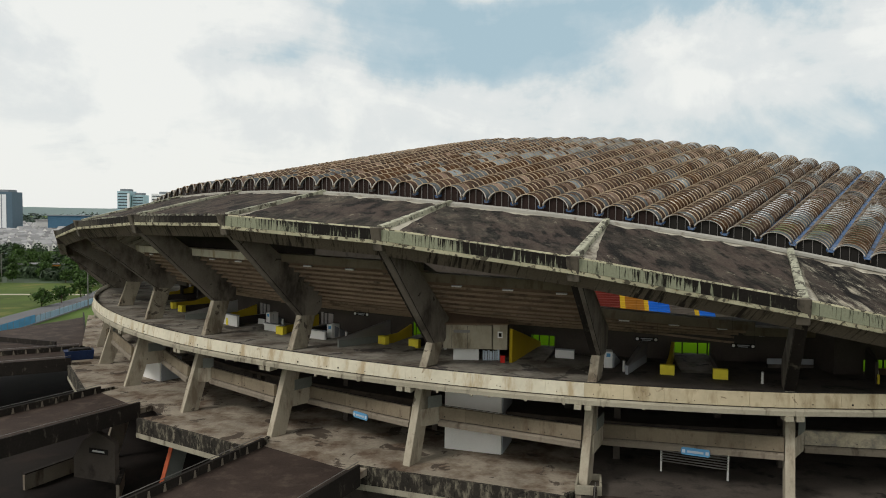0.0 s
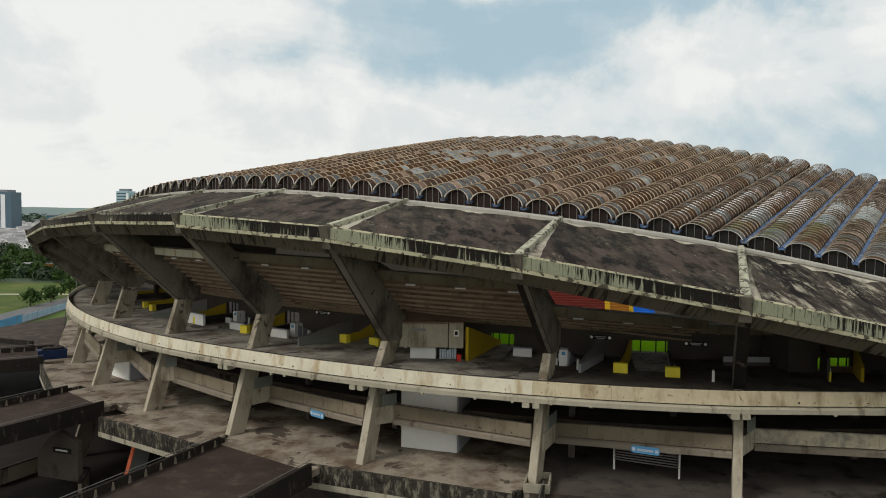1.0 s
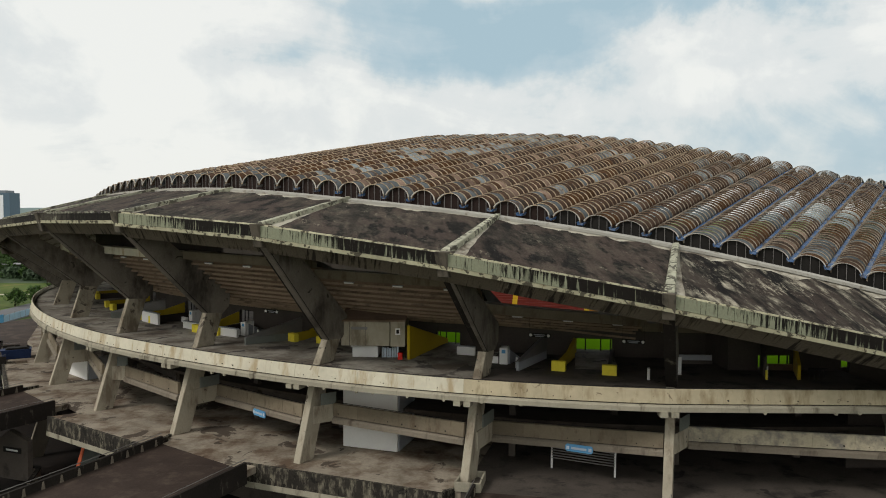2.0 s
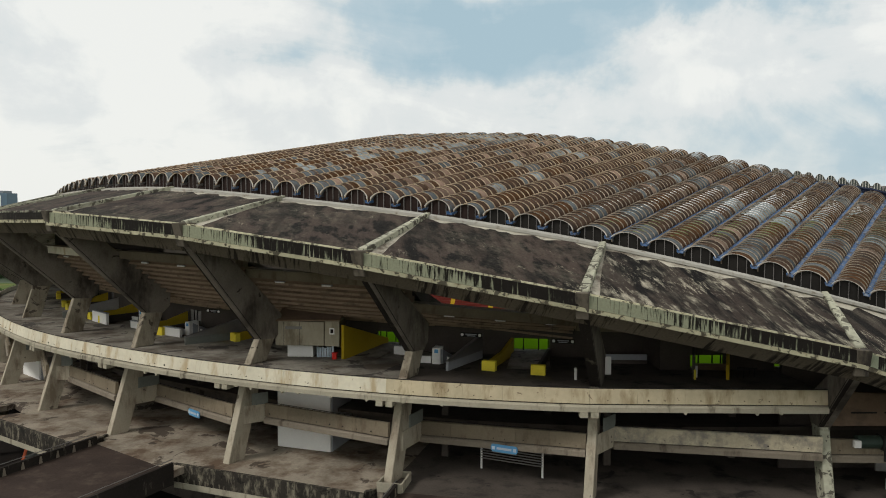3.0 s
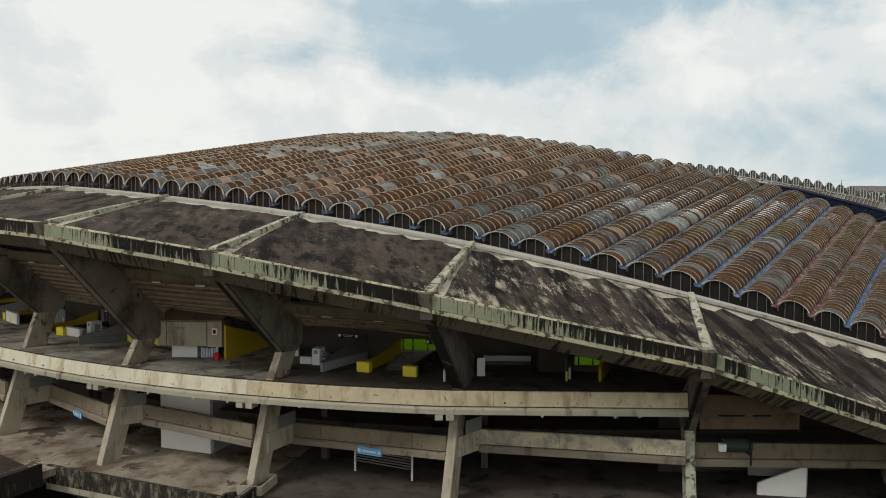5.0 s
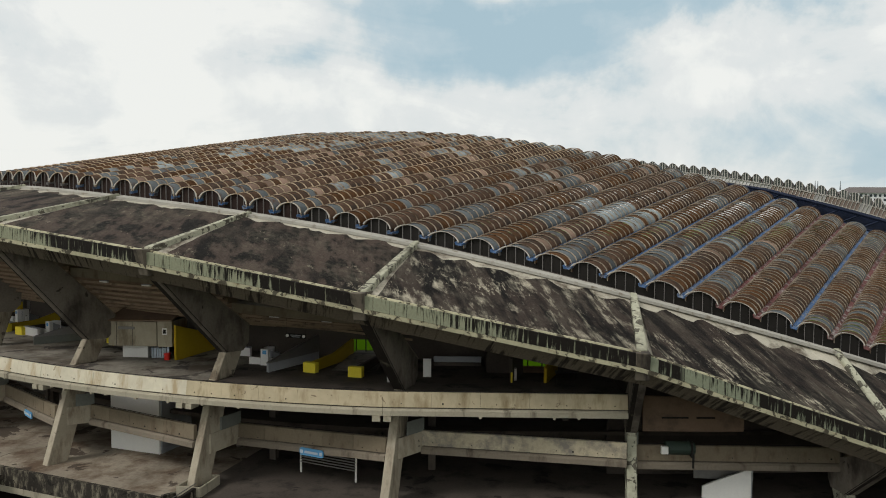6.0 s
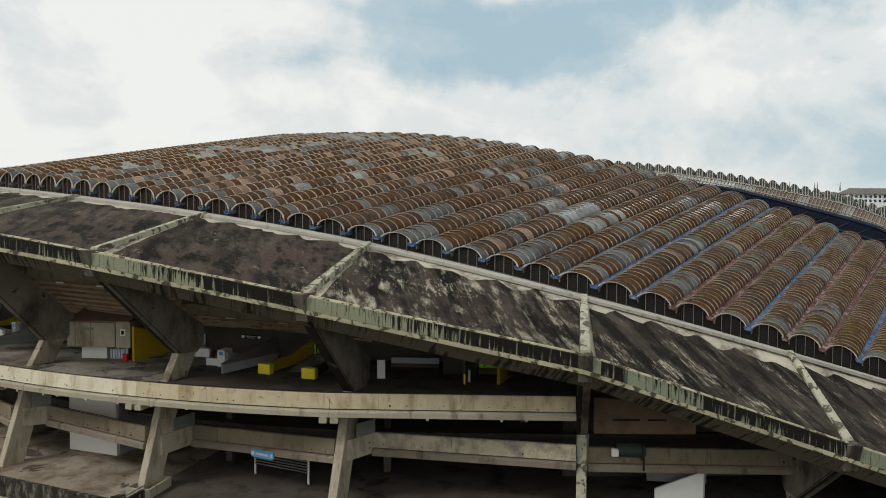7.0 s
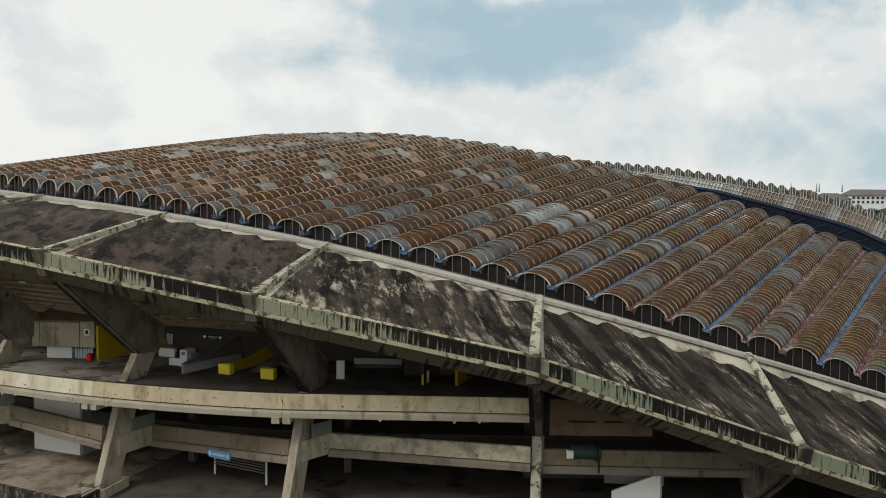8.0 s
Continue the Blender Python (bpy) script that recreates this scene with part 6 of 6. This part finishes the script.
flat("town_streets", [(-800, 530), (-255, 530), (-560, 1280), (-1000, 1280)], GZ + 0.07, ROAD, "grey streets and yards between the houses", "road", 0.05)


def tower(x0, x1, y, depth, top, mat, name, label, strips=(), floors=0, mat_strip=None):
    t_ = thing(name, label, "tower")
    bm = bmesh.new()
    hexa(bm, [Vector((x, yy, z)) for z in (GZ, top) for x, yy in ((x0, y), (x1, y), (x1, y + depth), (x0, y + depth))])
    part("wall", bm, mat, t_)
    for a, b in strips:
        bm = bmesh.new()
        hexa(bm, [Vector((x0 + (x1 - x0) * f, y - 0.4 + yy, z)) for z in (GZ + 6, top - 3) for f, yy in ((a, 0), (b, 0), (b, 0.6), (a, 0.6))])
        part("facade_strip", bm, mat_strip, t_)
    for i in range(floors):
        z = GZ + 8 + (top - GZ - 12) * i / max(1, floors - 1)
        bm = bmesh.new()
        hexa(bm, [Vector((x, y - 0.3 + yy, z + dz)) for dz in (0, 1.3) for x, yy in ((x0 + 1, 0), (x1 - 1, 0), (x1 - 1, 0.5), (x0 + 1, 0.5))])
        part("window_band", bm, GLASSDARK, t_)
    bm = bmesh.new()
    hexa(bm, [Vector((x, yy, z)) for z in (top, top + 3) for x, yy in ((x0 * 0.8 + x1 * 0.2, y + 2), (x0 * 0.2 + x1 * 0.8, y + 2), (x0 * 0.2 + x1 * 0.8, y + depth - 2), (x0 * 0.8 + x1 * 0.2, y + depth - 2))])
    part("roof_plant", bm, TOWERGREY, t_)
    return t_


tower(-572, -543, 900, 22, 42, TOWERDARK, "office_tower", "tall dark glass tower with white strips", ((0.36, 0.52), (0.56, 0.74)), 0, TOWERWHITE)
tower(-592, -573, 905, 20, 38, TOWERTEAL, "glass_tower", "pale teal glass tower", (), 9)
tower(-458, -441, 1000, 22, 47, TOWERTEAL, "apartment_tower", "pale teal and white apartment tower", ((0.8, 1.0),), 12, TOWERWHITE)
tower(-440, -424, 1005, 18, 42, TOWERTEAL, "apartment_tower", "pale teal apartment tower", (), 11)
tower(-415, -365, 1010, 22, 44, TOWERWHITE, "apartment_tower", "plain white apartment tower block", (), 10)
for x0, x1, y, top, mat in ((-488, -440, 880, 13.5, BLUESHED), (-437, -380, 890, 14.0, HOUSEWALL), (-560, -470, 980, 6, HOUSEWALL), (-480, -360, 1100, 18, HOUSEWALL), (-350, -300, 640, 3, HOUSEWALL)):
    sh = thing("low_block", "long low block in the town", "building", "low blocks")
    bm = bmesh.new()
    hexa(bm, [Vector((x, yy, z)) for z in (GZ, top) for x, yy in ((x0, y), (x1, y), (x1, y + 20), (x0, y + 20))])
    part("wall", bm, mat, sh)
    bm = bmesh.new()
    hexa(bm, [Vector((x, yy, z)) for z in (top, top + 1) for x, yy in ((x0 - 1, y - 1), (x1 + 1, y - 1), (x1 + 1, y + 21), (x0 - 1, y + 21))])
    part("roof", bm, TOWERGREY if mat is BLUESHED else HOUSEROOF, sh)
shed = thing("park_shelter", "long low pale roofed shelter in the park", "shelter")
part("roof", wedge((-208, 345), (-172, 352), 7.0, -4.6, -4.2, -4.2), HOUSEROOF, shed)
for x in (-206, -196, -186, -175):
    part("post", block((x, 345 + (x + 208) * 0.19), (1, 0), 0.4, 0.4, GZ, -4.6), STEEL, shed)
part("orange_trim", wedge((-190, 344), (-172, 347.5), 0.6, -5.4, -4.8, -4.8), SEATORG, shed)
for x, y, h_ in ((-113, 226, 13.0), (-150, 330, 12.0), (-186, 300, 12.0)):
    lp = thing("street_lamp", "tall thin grey street lamp", "street lamp", "street lamps")
    tube("pole", [Vector((x, y, GZ)), Vector((x, y, GZ + h_))], 0.16, STEEL, lp)
    tube("arm", [Vector((x, y, GZ + h_)), Vector((x + 1.8, y, GZ + h_ + 0.3))], 0.07, STEEL, lp)
    part("lamp_head", block((x + 2.0, y - 0.2), (1, 0), 0.9, 0.4, GZ + h_ + 0.2, GZ + h_ + 0.4), TOWERGREY, lp)
# blue site fence along the road
fence = thing("site_fence", "pale blue mesh site fence along the road", "fence")
line = [Vector((-104, 130, 0)), Vector((-109.5, 181, 0)), Vector((-113, 214, 0)), Vector((-117, 246, 0))]
for a, b in zip(line, line[1:]):
    n = int((b - a).length / 3)
    for i in range(n):
        p, q = a.lerp(b, i / n), a.lerp(b, (i + 1) / n)
        dense = (p.y < 192)
        part("panel", wedge((p.x, p.y), (q.x, q.y), 0.08, GZ + 0.4, GZ + (2.6 if dense else 2.2), GZ + (2.6 if dense else 2.2)), FENCEBLUE if dense else FENCEPALE, fence)
        part("post", block((p.x, p.y), (1, 0), 0.1, 0.1, GZ, GZ + 2.8, bevel=0), STEEL, fence)
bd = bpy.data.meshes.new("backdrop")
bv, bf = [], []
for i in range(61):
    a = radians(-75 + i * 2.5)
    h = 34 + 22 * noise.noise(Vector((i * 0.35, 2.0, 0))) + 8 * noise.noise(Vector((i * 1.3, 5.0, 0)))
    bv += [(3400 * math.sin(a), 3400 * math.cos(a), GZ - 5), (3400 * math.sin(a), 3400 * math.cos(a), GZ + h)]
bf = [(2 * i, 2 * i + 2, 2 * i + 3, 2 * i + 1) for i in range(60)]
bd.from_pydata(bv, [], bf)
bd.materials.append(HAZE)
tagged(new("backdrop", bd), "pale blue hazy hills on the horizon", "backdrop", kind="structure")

# wooded hill and long hotel beyond the low end
hill = bmesh.new()
hv = []
for i in range(25):
    rowv = []
    for j in range(13):
        x, y = 215 + i * 12, 420 + j * 16
        z = GZ + 41 * math.exp(-(((x - 330) / 95) ** 2) - (((y - 482) / 60) ** 2)) + 1.5 * noise.noise(Vector((x * 0.05, y * 0.05, 0)))
        rowv.append(hill.verts.new((x, y, z)))
    hv.append(rowv)
for i in range(24):
    for j in range(12):
        hill.faces.new((hv[i][j], hv[i + 1][j], hv[i + 1][j + 1], hv[i][j + 1]))
tagged(part("hill", hill, LEAFDARK), "dark green wooded hill", "hill", kind="structure")
spots = []
for _ in range(110):
    x, y = r3.uniform(225, 420), r3.uniform(425, 484)
    z = GZ + 41 * math.exp(-(((x - 330) / 95) ** 2) - (((y - 482) / 60) ** 2))
    spots.append((x, y, z - 1, r3.uniform(3, 6), r3.uniform(4, 8)))
leaf_belt("hill_woods", spots, "dense dark trees on the hill", LEAFDARK, 0.8, 110)
hotel = thing("hotel", "long white building with many windows and grey roof", "building")
hy = 492
for x0, x1, z0, z1, roof in ((248, 262, 31, 34.6, ROOFGREY), (263, 281, 31, 34.0, ROOFGREY), (282, 340, 31, 36.6, ROOFGREY), (341, 420, 31, 36.6, ROOFGREY)):
    bm = bmesh.new()
    hexa(bm, [Vector((x, y, z)) for z in (z0 - 8, z1) for x, y in ((x0, hy), (x1, hy), (x1, hy + 16), (x0, hy + 16))])
    w_ = part("wall", bm, TOWERWHITE, hotel)
    bm = bmesh.new()
    v = [bm.verts.new(p) for p in ((x0 - 1, hy - 1.5, z1), (x1 + 1, hy - 1.5, z1), (x1 + 1, hy + 17.5, z1), (x0 - 1, hy + 17.5, z1), (x0 + 4, hy + 8, z1 + 4), (x1 - 4, hy + 8, z1 + 4))]
    for f in ((0, 1, 5, 4), (2, 3, 4, 5), (0, 4, 3), (1, 2, 5), (3, 2, 1, 0)):
        bm.faces.new([v[i] for i in f])
    part("roof", bm, roof, hotel)
    n = int((x1 - x0) / 3)
    for i in range(n):
        for zz in (z1 - 2.6, z1 - 5.4):
            bm = bmesh.new()
            c = x0 + (i + 0.5) * (x1 - x0) / n
            hexa(bm, [Vector((c + a * 0.75, hy - 0.15 + b * 0.3, zz + d)) for d in (0, 1.7) for a, b in ((-1, 0), (1, 0), (1, 1), (-1, 1))])
            part("window", bm, GLASSDARK, w_)
bm = bmesh.new()
hexa(bm, [Vector((x, y, z)) for z in (36.0, 39.6) for x, y in ((249, hy + 2), (258, hy + 2), (258, hy + 14), (249, hy + 14))])
part("red_roof", bm, REDROOF, hotel, "dull red tiled roof")
for x in (246.0, 262.5, 264.2, 279.0):
    bm = bmesh.new()
    bmesh.ops.create_cone(bm, cap_ends=True, segments=6, radius1=0.55, radius2=0.1, depth=6)
    bmesh.ops.translate(bm, verts=bm.verts, vec=(x, hy + 6, 41.6))
    part("spire", bm, TOWERGREY, hotel)

# ---- lower left: outer deck, refuse skip, sign wall and pillars below ----
flat("outer_deck", [(-64, 127), (-60, 113.5), (-70, 108), (-104, 98), (-86, 135), (-79, 156)], -1.4, BRIDGEDECK, "dark brown outer walkway deck", "deck", 0.9)
for p, q in (((-64, 127), (-79, 156)), ((-64, 110.5), (-104, 98.5)), ((-66, 121), (-84, 127))):
    op = part("deck_parapet", wedge(p, q, 0.3, -1.2, -0.35, -0.35), BLACK_MOSS_SHADE)
    tagged(op, "low black weathered deck parapet", "parapet", "deck parapets", "structure")
skip = thing("refuse_skip", "dark blue steel refuse skip on the deck", "skip")
part("body", block((-53.6, 104.6), (0.86, 0.5), 3.6, 1.9, 0.02, 1.2, -0.06), SKIPBLUE, skip)
part("rim", block((-53.6, 104.5), (0.86, 0.5), 3.95, 2.15, 1.21, 1.32), SKIPBLUE, skip)
part("load", block((-53.6, 104.8), (0.86, 0.5), 3.1, 1.5, 1.33, 1.6, 0.2), BLACK, skip)
for x in (-1.1, 0, 1.1):
    d_ = Vector((0.86, 0.5, 0)).normalized()
    c_ = Vector((-53.6, 104.6, 0)) + d_ * x
    part("stiffener", block((c_.x + 0.05, c_.y - 0.08), (0.86, 0.5), 0.12, 0.1, 0.1, 1.15), SKIPBLUE, skip)
wallS = thing("sign_wall", "grey pentagon concrete wall with a small dark sign", "wall")
bm = bmesh.new()
a_, b_ = Vector((-41.2, 78.8, 0)), Vector((-35.8, 77.0, 0))
prof_ = [(0, -7.6), (1, -7.6), (1, -3.2), (0.55, -2.2), (0.25, -3.4), (0, -5.4)]
lo = [bm.verts.new(a_.lerp(b_, f) + ZUP * z) for f, z in prof_]
hi = [bm.verts.new(v.co + Vector((0.25, 0.5, 0))) for v in lo]
bm.faces.new(lo), bm.faces.new(hi)
for i in range(len(lo)):
    bm.faces.new((lo[i], lo[(i + 1) % len(lo)], hi[(i + 1) % len(lo)], hi[i]))
part("wall", bm, DARKCON, wallS)
part("sign", wedge((-39.0, 77.9), (-36.6, 77.1), 0.06, -4.6, -4.0, -4.0), BLACK, wallS)
part("writing_bar", wedge((-38.6, 77.72), (-37.0, 77.18), 0.04, -4.4, -4.2, -4.2), WHITE, wallS)
pit = thing("pit_wall", "low dark concrete walls of a pit below the bridges", "wall")
for p, q in (((-46.0, 77.5), (-43.5, 83.3)), ((-43.5, 83.3), (-36.0, 79.4)), ((-36.0, 79.4), (-34.6, 75.0))):
    part("side", wedge(p, q, 0.35, -8.7, -7.0, -7.0), CONCRETE, pit)
    part("coping", wedge(p, q, 0.5, -6.995, -6.85, -6.85), BLACK_MOSS_SHADE, pit)
flat("side_deck", [(-56.5, 115), (-60.5, 119), (-75, 150), (-66, 150), (-54, 121)], -0.1, FLOOR, "tan concrete deck at the end of the lower concourse", "deck", 0.5)
trough = thing("concrete_trough", "pale concrete trough beside the raking column", "trough")
for p, q in (((10.75, 58.9), (12.5, 58.7)), ((12.5, 58.7), (12.0, 56.0)), ((10.75, 58.9), (10.1, 56.3)), ((10.1, 56.3), (12.0, 56.0))):
    part("side", wedge(p, q, 0.16, 0.003, 0.75, 0.75), PALE, trough)
part("soil", wedge((10.5, 57.6), (12.2, 57.4), 2.2, 0.003, 0.3, 0.3), DARKCON, trough)
